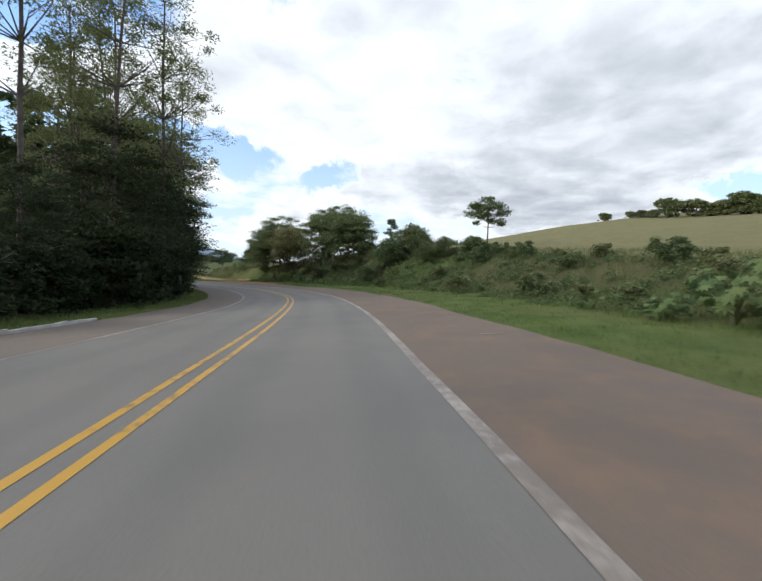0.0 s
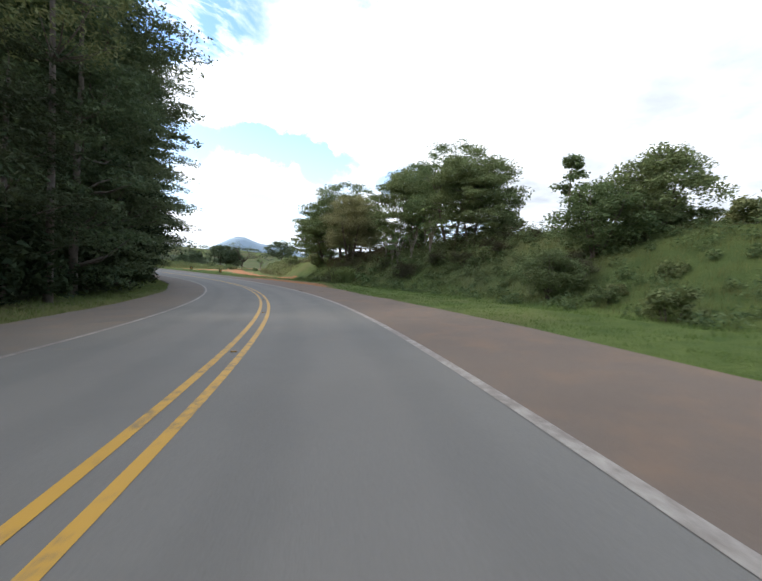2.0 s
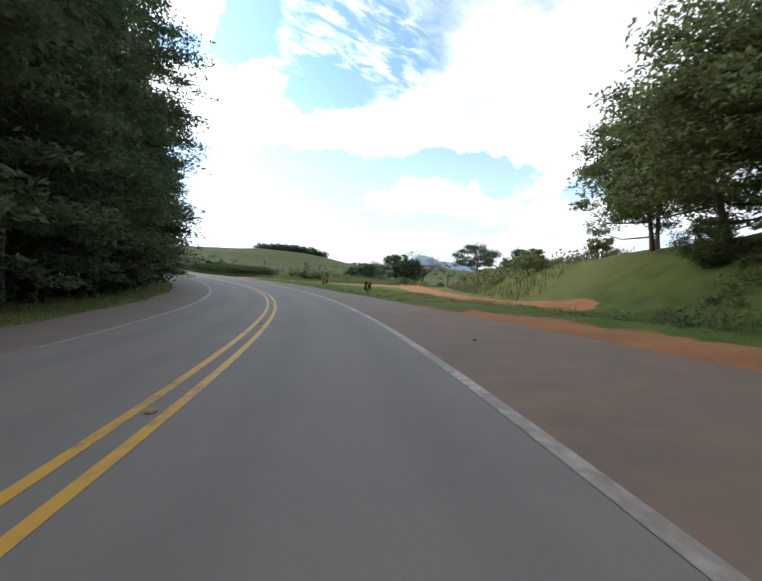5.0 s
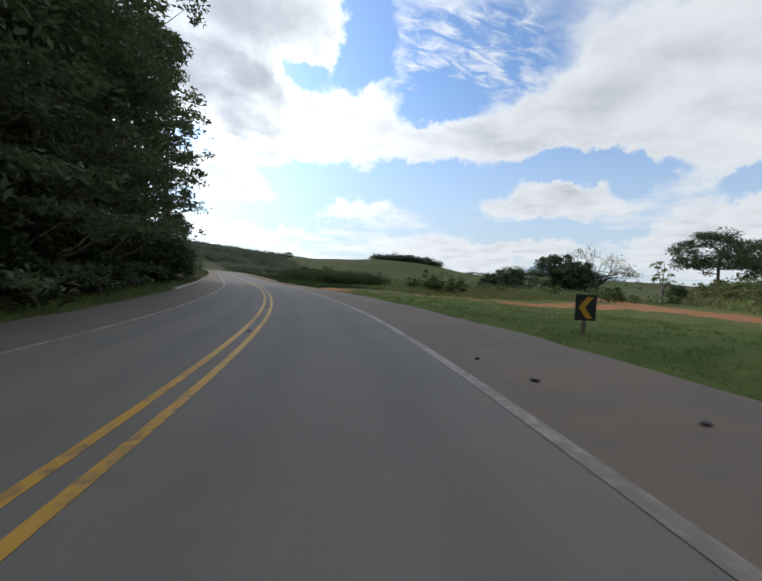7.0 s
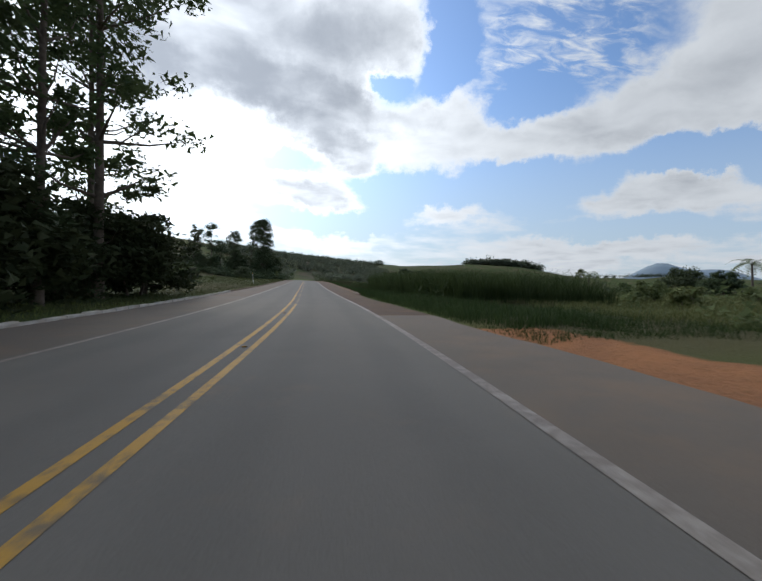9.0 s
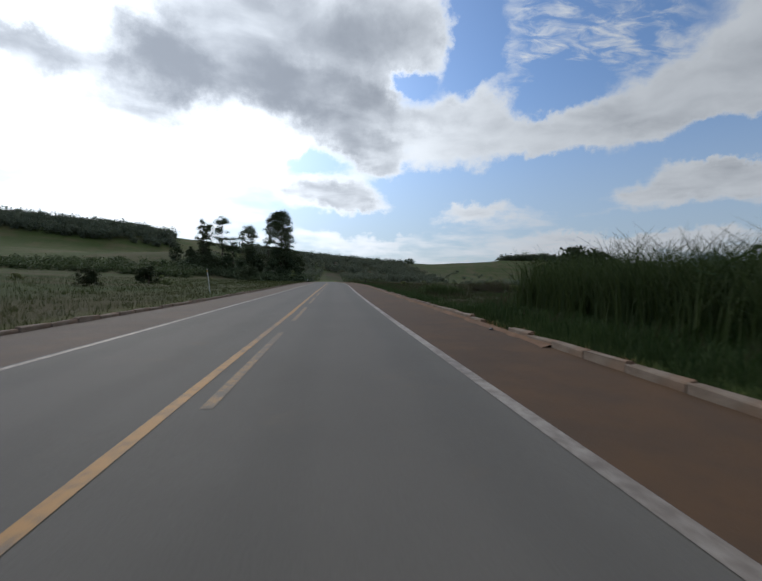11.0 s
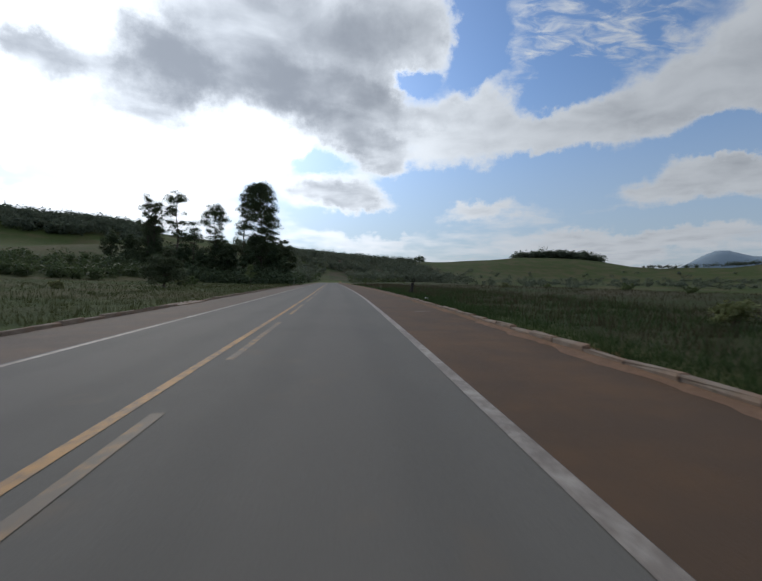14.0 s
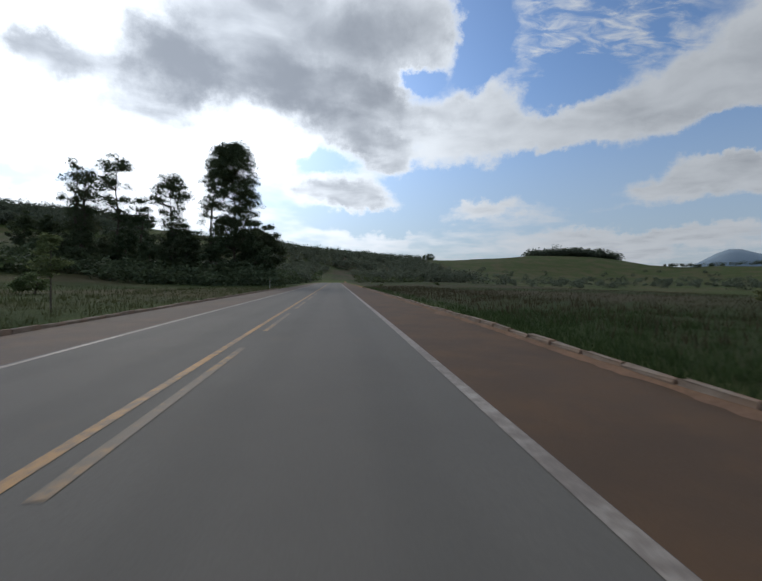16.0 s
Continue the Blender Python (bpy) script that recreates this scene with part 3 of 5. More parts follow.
rough = np.maximum(rough, 0.95 * ease(430, 480, gs) * ease(60, 25, np.abs(gu)) + 0.35 * ease(470, 500, gs) * ease(25, 60, np.abs(gu)))
rough *= 1 - 0.2 * (gu < 0) * ease(150, 180, gs)
# the same dark cover over all the ground of the wood
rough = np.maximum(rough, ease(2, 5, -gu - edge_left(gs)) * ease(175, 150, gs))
cov = ground_mesh.color_attributes.new("cover", "FLOAT_COLOR", "POINT")
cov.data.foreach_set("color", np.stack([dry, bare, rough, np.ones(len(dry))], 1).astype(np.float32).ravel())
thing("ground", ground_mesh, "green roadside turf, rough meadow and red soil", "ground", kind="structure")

# far mountains, their haze painted in as a pale blue colour
ang = np.linspace(radians(40), radians(-115), 160)
crest = np.array([62 + 50 * noise.fractal(Vector((a * 3.1, 0.3, 0)), 1.0, 2.0, 4) for a in ang])
crest += 192 * np.exp(-((np.degrees(ang) + 45.0) / 3.0) ** 2) + 45 * np.exp(-((np.degrees(ang) + 38) / 1.8) ** 2) + 140 * np.exp(-((np.degrees(ang) + 50.5) / 3.2) ** 2) + 60 * np.exp(-((np.degrees(ang) + 12) / 5) ** 2)
rows = []
for f, r in ((0, 4250), (0.55, 4310), (0.85, 4370), (1.0, 4430), (0.7, 4520)):
    rows.append(np.stack([-np.sin(ang) * r + 90, np.cos(ang) * r + 100, -20 + (crest + 20) * f], 1))
V = np.concatenate(rows)
i, j = np.meshgrid(np.arange(159), np.arange(4))
q = (j * 160 + i).ravel()
thing("backdrop_mountains", mesh_of("backdrop_mountains", V, np.stack([q, q + 1, q + 161, q + 160], 1), M_HILL, True),
      "hazy blue mountain range on the horizon", "mountains", kind="structure")


# ---- road ----
def ribbon(name, s, left, right, mat, dz=0.0, deep=0.0, cuts=1, jitter=None):
    """A strip along the road between two offsets, with a thickness."""
    n = len(s)
    left, right = np.broadcast_to(left, n), np.broadcast_to(right, n)
    cols = [on_road(s, left + (right - left) * k / cuts, dz) for k in range(cuts + 1)]
    V = np.stack(cols, 1)
    k = cuts + 1
    F = []
    i, j = np.meshgrid(np.arange(n - 1), np.arange(cuts))
    q = (i * k + j).ravel()
    F.append(np.stack([q, q + 1, q + k + 1, q + k], 1))
    verts = V.reshape(-1, 3)
    if deep:
        low = np.stack([V[:, 0], V[:, -1]], 1).reshape(-1, 3) - [0, 0, deep]
        b = len(verts)
        i = np.arange(n - 1)
        F.append(np.stack([i * k, (i + 1) * k, b + (i + 1) * 2, b + i * 2], 1))
        F.append(np.stack([i * k + cuts, b + i * 2 + 1, b + (i + 1) * 2 + 1, (i + 1) * k + cuts], 1))
        verts = np.concatenate([verts, low])
    me = mesh_of(name, verts, np.concatenate(F), mat, False)
    if cuts > 4:
        across = np.stack([left + (right - left) * j / cuts - line_mid(s) for j in range(cuts + 1)], 1).ravel()
        across = np.concatenate([across, np.zeros(len(verts) - len(across))])
        me.attributes.new("across", "FLOAT", "POINT").data.foreach_set("value", across.astype(np.float32))
        along = np.concatenate([np.repeat(ease(140, 205, s), cuts + 1), np.zeros(len(verts) - len(s) * (cuts + 1))])
        me.attributes.new("along", "FLOAT", "POINT").data.foreach_set("value", along.astype(np.float32))
    return me


RS = np.arange(-110.0, 500.0, 1.0)
rng = np.random.default_rng(4)
wig = soften(rng.normal(size=len(RS)), 2) * 0.22
road = thing("road", ribbon("road", RS, line_left(RS) - 0.14, line_right(RS) + 0.09, M_ROAD, deep=0.25, cuts=6), "grey asphalt two-lane road through a bend and along a straight", "road", kind="structure")
for name, mat, lo, hi, label in (("shoulder_bend", M_SHOULDER, 0, 209, "dusty brown paved shoulder"), ("shoulder_outer", M_SHOULDER_GREY, 208, 276, "dusty grey-brown paved shoulder"), ("shoulder_straight", M_SHOULDER_RED, 275, len(RS), "paved shoulder covered with red-brown dust")):
    thing(name, ribbon(name, RS[lo:hi], (line_right(RS) + 0.09)[lo:hi], (edge_right(RS) + wig * ease(185, 170, RS))[lo:hi], mat, -0.004, 0.25, 3), label, "road shoulder", kind="structure")
for name, mat, lo, hi, label in (("shoulder_left", M_SHOULDER_GREY, 0, 291, "dusty paved shoulder beside the wood"), ("shoulder_left_straight", M_SHOULDER_DULL, 290, len(RS), "paved shoulder dusted with dull brown soil")):
    thing(name, ribbon(name, RS[lo:hi], (-edge_left(RS) + wig[::-1] * ease(165, 150, RS))[lo:hi], (line_left(RS) - 0.14)[lo:hi], mat, -0.004, 0.25, 3), label, "road shoulder", kind="structure")


def line(name, s0, s1, u, w, mat, label, by=None):
    s = np.arange(s0, s1 + 0.5, 0.5)
    u = u + (by(s) if by else 0.0)
    part(name, ribbon(name, s, u - w / 2, u + w / 2, mat, 0.005), road, label)


line("edge_line", -110, 498, 0, 0.16, M_WHITE, "worn white edge line", line_right)
line("edge_line", -110, 498, 0, 0.12, M_WHITE, "worn white edge line", line_left)
line("centre_line", -110, 185, -0.17, 0.12, M_YELLOW, "yellow centre line", line_mid)
line("centre_line", -110, 172, 0.17, 0.12, M_YELLOW, "yellow centre line", line_mid)
line("centre_line", 185, 498, -0.17, 0.13, M_YELLOW_WORN, "worn yellow centre line", line_mid)
for k in range(40):
    s0 = 173.0 + k * 8
    line("centre_line", s0, s0 + 5.5, 0.17, 0.13, M_YELLOW_FAINT, "worn yellow dash", line_mid)


# ---- kerbs ----
def kerb_stone(seed, mat):
    r = random.Random(seed)
    bm = bmesh.new()
    box_bm(bm, (0.15, 0.985, 0.30), (0, 0, -0.02), 0.022)
    for v in bm.verts:
        v.co += Vector([r.uniform(-0.018, 0.018) for _ in range(3)])
        if v.co.z > 0.05 and v.co.x < 0 and r.random() < 0.15:
            v.co += Vector((0.03, 0, -0.03))
    return bm_mesh("kerb_stone", bm, mat)


STONES = [kerb_stone(k, M_KERB) for k in range(6)]
PALE_STONES = [kerb_stone(k, M_KERB_PALE) for k in range(6)]


def kerb(name, spans, side, label):
    base = thing(name, None, label, "kerb", kind="structure")
    r = random.Random(len(name))
    for a, b in spans:
        for k in range(int(b - a)):
            s = a + k + 0.5
            e = (edge_right(s) + 0.07) if side > 0 else -(edge_left(s) + 0.07)
            p = on_road(s, e, (0.005 if side > 0 else -0.015) + r.uniform(-0.035, 0.015))
            h = np.interp(s, STATION, HEAD)
            ob = part("kerb_stone", (PALE_STONES if side < 0 and s < 188 else STONES)[r.randrange(6)], base)
            ob.matrix_world = pose(*p, r.uniform(-1.2, 1.2), r.uniform(-4, 4), h + r.uniform(-1.2, 1.2) + (180 if side < 0 else 0))
    return base


kerb("kerb_right", [(186, 194), (196, 217), (220, 340)], 1, "weathered soil-stained concrete kerb")
kerb("kerb_left", [(151, 258), (262, 330)], -1, "weathered concrete kerb along the grass")
kerb("kerb_bend", [(-20, 12)], -1, "pale concrete kerb beside the wood")

# flat broken drain aprons in the kerb gaps
for s0, s1, side in ((217, 220, 1), (258, 262, -1)):
    s = np.arange(s0, s1 + 0.1, 0.5)
    e = edge_right(s0) if side > 0 else -edge_left(s0)
    a, b = (e - 0.1, e + 0.75) if side > 0 else (e - 0.75, e + 0.1)
    thing("drain_apron", ribbon("drain_apron", s, a, b, M_KERB, 0.035, 0.2, 2), "cracked concrete drain apron in a kerb gap", "drain", kind="structure")


# ---- chevron signs and posts ----
def chevron_sign(s, u, lift, turn):
    p = on_road(s, u)
    z = float(ground_z(p[0], p[1]))
    base = thing("chevron_sign", None, "black road sign with a yellow chevron on a short post", "road sign", "bend signs")
    base.matrix_world = pose(p[0], p[1], z, 0, 0, turn)
    bm = bmesh.new()
    box_bm(bm, (0.5, 0.012, 0.6), (0, 0, lift + 0.3), 0.004)
    panel = part("panel", bm_mesh("panel", bm, M_SIGN_BLACK), base)
    bm = bmesh.new()
    y0, y1 = -0.0105, -0.0062
    pts = [(0.17, 0.25), (0.02, 0.25), (-0.17, 0.0), (0.02, -0.25), (0.17, -0.25), (-0.02, 0.0)]
    front = [bm.verts.new((x, y0, lift + 0.3 + z0)) for x, z0 in pts]
    back = [bm.verts.new((x, y1, lift + 0.3 + z0)) for x, z0 in pts]
    for ids in ((0, 1, 2, 5), (5, 2, 3, 4)):
        bm.faces.new([front[k] for k in ids])
    for k in range(6):
        bm.faces.new([front[k], front[(k + 1) % 6], back[(k + 1) % 6], back[k]])
    bmesh.ops.recalc_face_normals(bm, faces=bm.faces)
    part("chevron", bm_mesh("chevron", bm, M_SIGN_YELLOW), panel, "yellow chevron")
    bm = bmesh.new()
    box_bm(bm, (0.07, 0.07, lift + 0.75), (0, 0.045, (lift + 0.15) / 2), 0.006)
    part("post", bm_mesh("post", bm, M_WOOD), base)


for s, u, lift in ((111.5, 7.7, 0.30), (124.3, 8.0, 0.30)):
    chevron_sign(s, u, lift, float(np.interp(s, STATION, HEAD)) - 8)


def marker_post(s, u, h, lean=0):
    p = on_road(s, u)
    base = thing("marker_post", None, "slim white roadside marker post", "post", at=pose(p[0], p[1], float(ground_z(p[0], p[1])), 0, -lean))
    bm = bmesh.new()
    box_bm(bm, (0.055, 0.05, h + 0.3), (0, 0, h / 2 - 0.15), 0.012)
    part("shaft", bm_mesh("shaft", bm, M_POST), base)
    bm = bmesh.new()
    box_bm(bm, (0.06, 0.006, 0.14), (0, -0.029, h - 0.14), 0.002)
    part("reflector", bm_mesh("reflector", bm, M_SIGN_YELLOW), base, "amber reflector")


marker_post(214.6, -7.0, 1.75, 7)
marker_post(330, -6.6, 1.3)


# ---- trees ----
def make_tree(name, label, seed, height, trunk_r, crown_from, crown_r, clumps, per_clump, leaf, mat, bark=M_BARK, clump_r=0.28, flat=0.6,
              shape="egg", group="", stems=1, lean=0.0, shell=0.38, boughs=22, single=True, reach=1.0):
    """One tree at the origin: trunk, branches, crown of leaf clumps with gaps."""
    rng = np.random.default_rng(seed)
    base = thing(name, None, label, "tree" if "shrub" not in name else "shrub", group)
    span = height - crown_from
    c = ball(rng, clumps, 1.0, shell)
    if shape == "egg":
        c[:, 2] = c[:, 2] * 0.5 + 0.5
        narrow = np.clip(1.15 - 0.65 * np.abs(c[:, 2] - 0.4) * 1.6, 0.3, 1.1)
        pts = np.stack([c[:, 0] * crown_r * narrow, c[:, 1] * crown_r * narrow, crown_from + span * (0.03 + 0.92 * c[:, 2])], 1)
    elif shape == "column":
        k = rng.uniform(0, 1, clumps)
        narrow = 1.0 - 0.6 * ease(0.78, 1.0, k) - 0.15 * ease(0.25, 0.0, k)
        pts = np.stack([c[:, 0] * crown_r * narrow, c[:, 1] * crown_r * narrow, crown_from + span * (0.02 + 0.95 * k)], 1)
    elif shape == "dome":
        top = np.sqrt(np.clip(1 - (c[:, 0] ** 2 + c[:, 1] ** 2), 0, 1))
        zz = rng.uniform(0.0, 1.0, clumps) ** 0.6 * (0.25 + 0.75 * top)
        pts = np.stack([c[:, 0] * crown_r, c[:, 1] * crown_r, crown_from + span * (zz * 0.9 + 0.04)], 1)
    else:                     # tiers: tufts at the ends of upright boughs
        k = rng.uniform(0, 1, clumps) ** 0.7
        a = rng.uniform(0, 2 * np.pi, clumps)
        rr = crown_r * np.sin(np.pi * (0.12 + 0.80 * k)) * rng.uniform(0.35, 1.0, clumps)
        pts = np.stack([rr * np.cos(a), rr * np.sin(a), crown_from + span * (0.05 + 0.9 * k)], 1)
    pts[:, 0] += lean * pts[:, 2]
    # trunk
    paths = []
    feet = []
    for st in range(stems):
        a = rng.uniform(0, 2 * np.pi)
        off = np.array([math.cos(a), math.sin(a)]) * (0.0 if stems == 1 else trunk_r * 2.2 + 0.15)
        spread = np.array([math.cos(a), math.sin(a)]) * (0.0 if stems == 1 else crown_r * 0.42)
        z = np.linspace(-0.4, crown_from + span * (0.80 if shape != "dome" else 0.45), 9)
        f = np.clip(z, 0, None) / (height + 1e-6)
        sway = np.cumsum(rng.normal(0, 0.035 * height / 9, (9, 2)), axis=0) * f[:, None]
        xy = off + spread * f[:, None] * 1.3 + sway
        xy[:, 0] += lean * z
        P = np.concatenate([xy, z[:, None]], 1)
        R = trunk_r * (1.0 - 0.82 * f) * np.where(z < 0.3, 1.25, 1.0)
        paths.append((P, R))
        feet.append((P, R))
    v, f = tubes(paths, 7 if height > 5 else 4)
    part("trunk", mesh_of("trunk", v, f, bark, True), base)
    paths = []
    for p in pts[rng.permutation(len(pts))[:boughs]]:
        P, R = feet[rng.integers(len(feet))]
        zs = min(p[2] - 0.12 * height, P[-1, 2])
        k = int(np.clip(np.searchsorted(P[:, 2], max(zs, crown_from * 0.75)), 1, 8))
        a, b = P[k], p
        mid = (a + b) / 2 + [0, 0, -0.06 * np.linalg.norm(b - a)] + rng.normal(0, 0.05 * np.linalg.norm(b - a), 3)
        r0 = R[k] * 0.55
        paths.append((np.stack([a, (a + mid) / 2, mid, (mid + b) / 2, b]), np.array([r0, r0 * 0.75, r0 * 0.55, r0 * 0.35, r0 * 0.12])))
    v, f = tubes(paths, 5 if height > 5 else 3)
    tagged(part("branchwork", mesh_of("branchwork", v, f, bark, True), base), kind="stuff")
    cr = clump_r * crown_r * rng.uniform(0.6, 1.35, clumps)
    off = ball(rng, clumps * per_clump, flat, 0.55) * np.repeat(cr, per_clump)[:, None]
    if reach != 1.0:          # sprays stretched outwards, drooping at their ends
        way = pts[:, :2] / (np.linalg.norm(pts[:, :2], axis=1)[:, None] + 1e-6)
        way = np.repeat(way, per_clump, 0)
        out = (off[:, :2] * way).sum(1)
        off[:, :2] += way * (out * (reach - 1))[:, None]
        off[:, 2] -= 0.22 * np.clip(out, 0, None)
    cen = np.repeat(pts, per_clump, 0) + off
    cen = cen[cen[:, 2] > 0.12]
    v, f = leaves(rng, cen, leaf[0], leaf[1], 0.25, single)
    part("crown", mesh_of("crown", v, f, mat), base)
    return base


def put(ob, x, y, scale=1.0, turn=0.0, sink=0.1, copy=True):
    """Stands a tree on the land, as a copy or itself."""
    m = pose(float(x), float(y), float(ground_z(x, y)) - sink, 0, 0, turn)
    if copy:
        ob = copy_thing(ob, m)
    else:
        ob.matrix_basis = m
    ob.scale = (scale, scale, scale)
    return ob


R = random.Random(11)

# the wood on the inside of the bend
WOOD = [
    make_tree("forest_tree", "tall dark broadleaf tree of a dense roadside wood", 21, 22, 0.28, 0.7, 4.6, 120, 190, (0.30, 0.125), M_LEAF_WOOD, group="wood by the bend", shape="column", clump_r=0.25, flat=0.34, reach=1.9, single=False),
    make_tree("forest_tree", "tall dark broadleaf tree of a dense roadside wood", 22, 25, 0.32, 1.2, 4.8, 125, 190, (0.30, 0.125), M_LEAF_WOOD, group="wood by the bend", shape="column", clump_r=0.25, flat=0.34, reach=1.9, single=False),
    make_tree("forest_tree", "dark bushy tree with boughs down to the grass", 23, 15, 0.20, 0.3, 4.4, 92, 190, (0.29, 0.12), M_LEAF_SHADED, group="wood by the bend", shape="egg", flat=0.36, reach=1.8, single=False),
]
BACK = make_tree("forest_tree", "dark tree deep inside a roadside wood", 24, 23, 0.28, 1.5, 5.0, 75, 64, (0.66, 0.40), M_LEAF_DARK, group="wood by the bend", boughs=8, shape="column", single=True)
GUM = [
    make_tree("eucalyptus", "tall slender eucalyptus with thin stems and an airy crown", 31, 27, 0.20, 11.0, 4.4, 60, 80, (0.26, 0.09), M_LEAF_OLIVE, M_BARK, group="wood by the bend", shape="tiers", boughs=40, clump_r=0.24, single=False),
    make_tree("eucalyptus", "tall slender eucalyptus with thin stems and an airy crown", 32, 24, 0.17, 9.5, 4.2, 54, 80, (0.26, 0.09), M_LEAF_OLIVE, M_BARK, group="wood by the bend", shape="tiers", boughs=40, clump_r=0.24, single=False),
]
AIRY = [
    make_tree("forest_tree", "tall dark tree with see-through foliage", 33, 26, 0.26, 5.0, 4.8, 76, 62, (0.36, 0.17), M_LEAF_DARK, group="wood by the bend", shape="column", boughs=34, clump_r=0.22),
    make_tree("forest_tree", "tall dark tree with see-through foliage", 34, 23, 0.24, 4.0, 4.4, 68, 62, (0.36, 0.17), M_LEAF_DARK, group="wood by the bend", shape="column", boughs=34, clump_r=0.22),
]
SHRUB = [
    make_tree("shrub", "dense dark green roadside shrub", 41, 2.4, 0.05, 0.1, 1.5, 26, 58, (0.245, 0.135), M_LEAF_MID, shape="dome", stems=3, boughs=8, clump_r=0.36),
    make_tree("shrub", "loose olive roadside shrub", 42, 2.0, 0.04, 0.1, 1.3, 22, 54, (0.225, 0.125), M_LEAF_OLIVE, shape="dome", stems=3, boughs=8, clump_r=0.36),
    make_tree("shrub", "dark shrub at the edge of a wood", 43, 3.6, 0.06, 0.1, 2.0, 40, 110, (0.24, 0.11), M_LEAF_SHADED, shape="dome", stems=3, boughs=8, clump_r=0.36),
]
WEED = [
    make_tree("shrub", "brownish dry weed shrub in the meadow", 44, 1.7, 0.03, 0.1, 1.4, 30, 150, (0.10, 0.04), M_LEAF_WEED, shape="dome", stems=5, boughs=20, clump_r=0.4),
]
for k in range(50):
    s = -34 + k * 4.5 + R.uniform(-1.2, 1.2)
    if s > 178:
        break
    u = -(float(edge_left(s)) + R.uniform(3.4, 4.8) - (0.5 if s > 105 else 0))
    if s > 150 and k % 4 == 0 or s < 9 and k % 3 == 0:
        continue
    sc = R.uniform(0.9, 1.12)
    if s < 58:
        ob = WOOD[2] if s > 9 and k % 2 else GUM[k // 2 % 2]
        sc *= (0.5 if s < 20 else 0.82) if ob is WOOD[2] else 1.0
        u -= 0.6 if ob is WOOD[2] else 3.4
    elif s > 148:
        ob = AIRY[k % 2]
    else:
        ob = WOOD[R.choice((0, 1, 0, 1, 2))]
    p = on_road(s, u)
    put(ob, p[0], p[1], sc, R.uniform(0, 360))
for s, out, k in ((25, 4.6, 1), (36, 3.6, 0), (45, 3.1, 1), (54, 3.2, 1)):
    p = on_road(s, -(float(edge_left(s)) + out))
    put(GUM[k], p[0], p[1], 1.12, R.uniform(0, 360))
for row, (depth, step) in enumerate(((9.0, 5.5), (14.5, 6.5), (21.0, 9.5))):
    s = -36.0
    while s < (184, 150, 118)[row]:
        u = -(float(edge_left(s)) + depth + R.uniform(-1.6, 1.6))
        p = on_road(s, u)
        if row == 2 and s < 62 or row == 1 and s < 40 or row == 1 and s > 152:
            s += step
            continue
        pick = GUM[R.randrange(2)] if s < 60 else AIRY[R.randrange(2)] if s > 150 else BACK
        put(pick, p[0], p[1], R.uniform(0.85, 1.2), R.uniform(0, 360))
        s += step * R.uniform(0.8, 1.25) * (1.8 if s < 60 else 1.25 if s > 150 else 1.0)
s = -34.0
while s < 182:
    u = -(float(edge_left(s)) + R.uniform(3.2, 4.8) + (1.6 if s < 60 else 0.5))
    p = on_road(s, u)
    put(SHRUB[2], p[0], p[1], R.uniform(0.8, 1.35) * (1.3 if s > 115 else 1.0 if s < 20 else 1.5 if s < 60 else 1.1), R.uniform(0, 360))
    s += R.uniform(2.8, 4.2)


def undergrowth(name, label, rng, x, y, size, mat, leaf, per=60):
    """Low leafy growth that nobody could count, in one mesh."""
    z = ground_z(x, y)
    size = np.broadcast_to(size, len(x)) * rng.uniform(0.55, 1.3, len(x))
    cen = np.repeat(np.stack([x, y, z + size * 0.35], 1), per, 0) + ball(rng, len(x) * per, 0.8, 0.5) * np.repeat(size, per)[:, None]
    v, f = leaves(rng, cen, leaf[0], leaf[1], 0.0, True)
    thing(name, mesh_of(name, v, f, mat), label, "undergrowth", kind="stuff")


rng = np.random.default_rng(3)
s = rng.uniform(-36, 183, 540)
p = on_road(s, -(edge_left(s) + rng.uniform(4.0, 11, 540)))
undergrowth("wood_undergrowth", "dark undergrowth below the trees of a wood", rng, p[:, 0], p[:, 1], 1.5 + 1.0 * ease(105, 125, s) - 0.2 * ease(34, 24, s), M_LEAF_SHADED, (0.30, 0.14), 120)

# trees on the bank
DOME = [
    make_tree("spreading_tree", "broad spreading tree with pale blossom-tipped foliage on a bank", 51, 12.0, 0.17, 2.2, 6.2, 135, 190, (0.21, 0.095), M_LEAF_MID, shape="dome", group="trees on the bank", stems=2, clump_r=0.23, flat=0.34, boughs=48),
    make_tree("spreading_tree", "broad spreading tree with feathery green foliage", 52, 9.8, 0.14, 0.9, 4.9, 190, 220, (0.21, 0.095), M_LEAF_MID, shape="dome", group="trees on the bank", stems=2, clump_r=0.24, flat=0.36, boughs=44),
]
HIGH = make_tree("spreading_tree", "tall leaning tree with a high open crown on a bank", 57, 12.6, 0.17, 6.6, 5.4, 120, 340, (0.15, 0.07), M_LEAF_WOOD, shape="dome", group="trees on the bank", clump_r=0.24, flat=0.36, boughs=48)
BROWN = make_tree("twiggy_tree", "brownish fine-leaved tree with many thin stems", 53, 9.0, 0.08, 1.5, 3.9, 130, 420, (0.11, 0.05), M_LEAF_BROWN, M_BARK, group="trees on the bank", stems=9, shape="dome", boughs=46, clump_r=0.28)
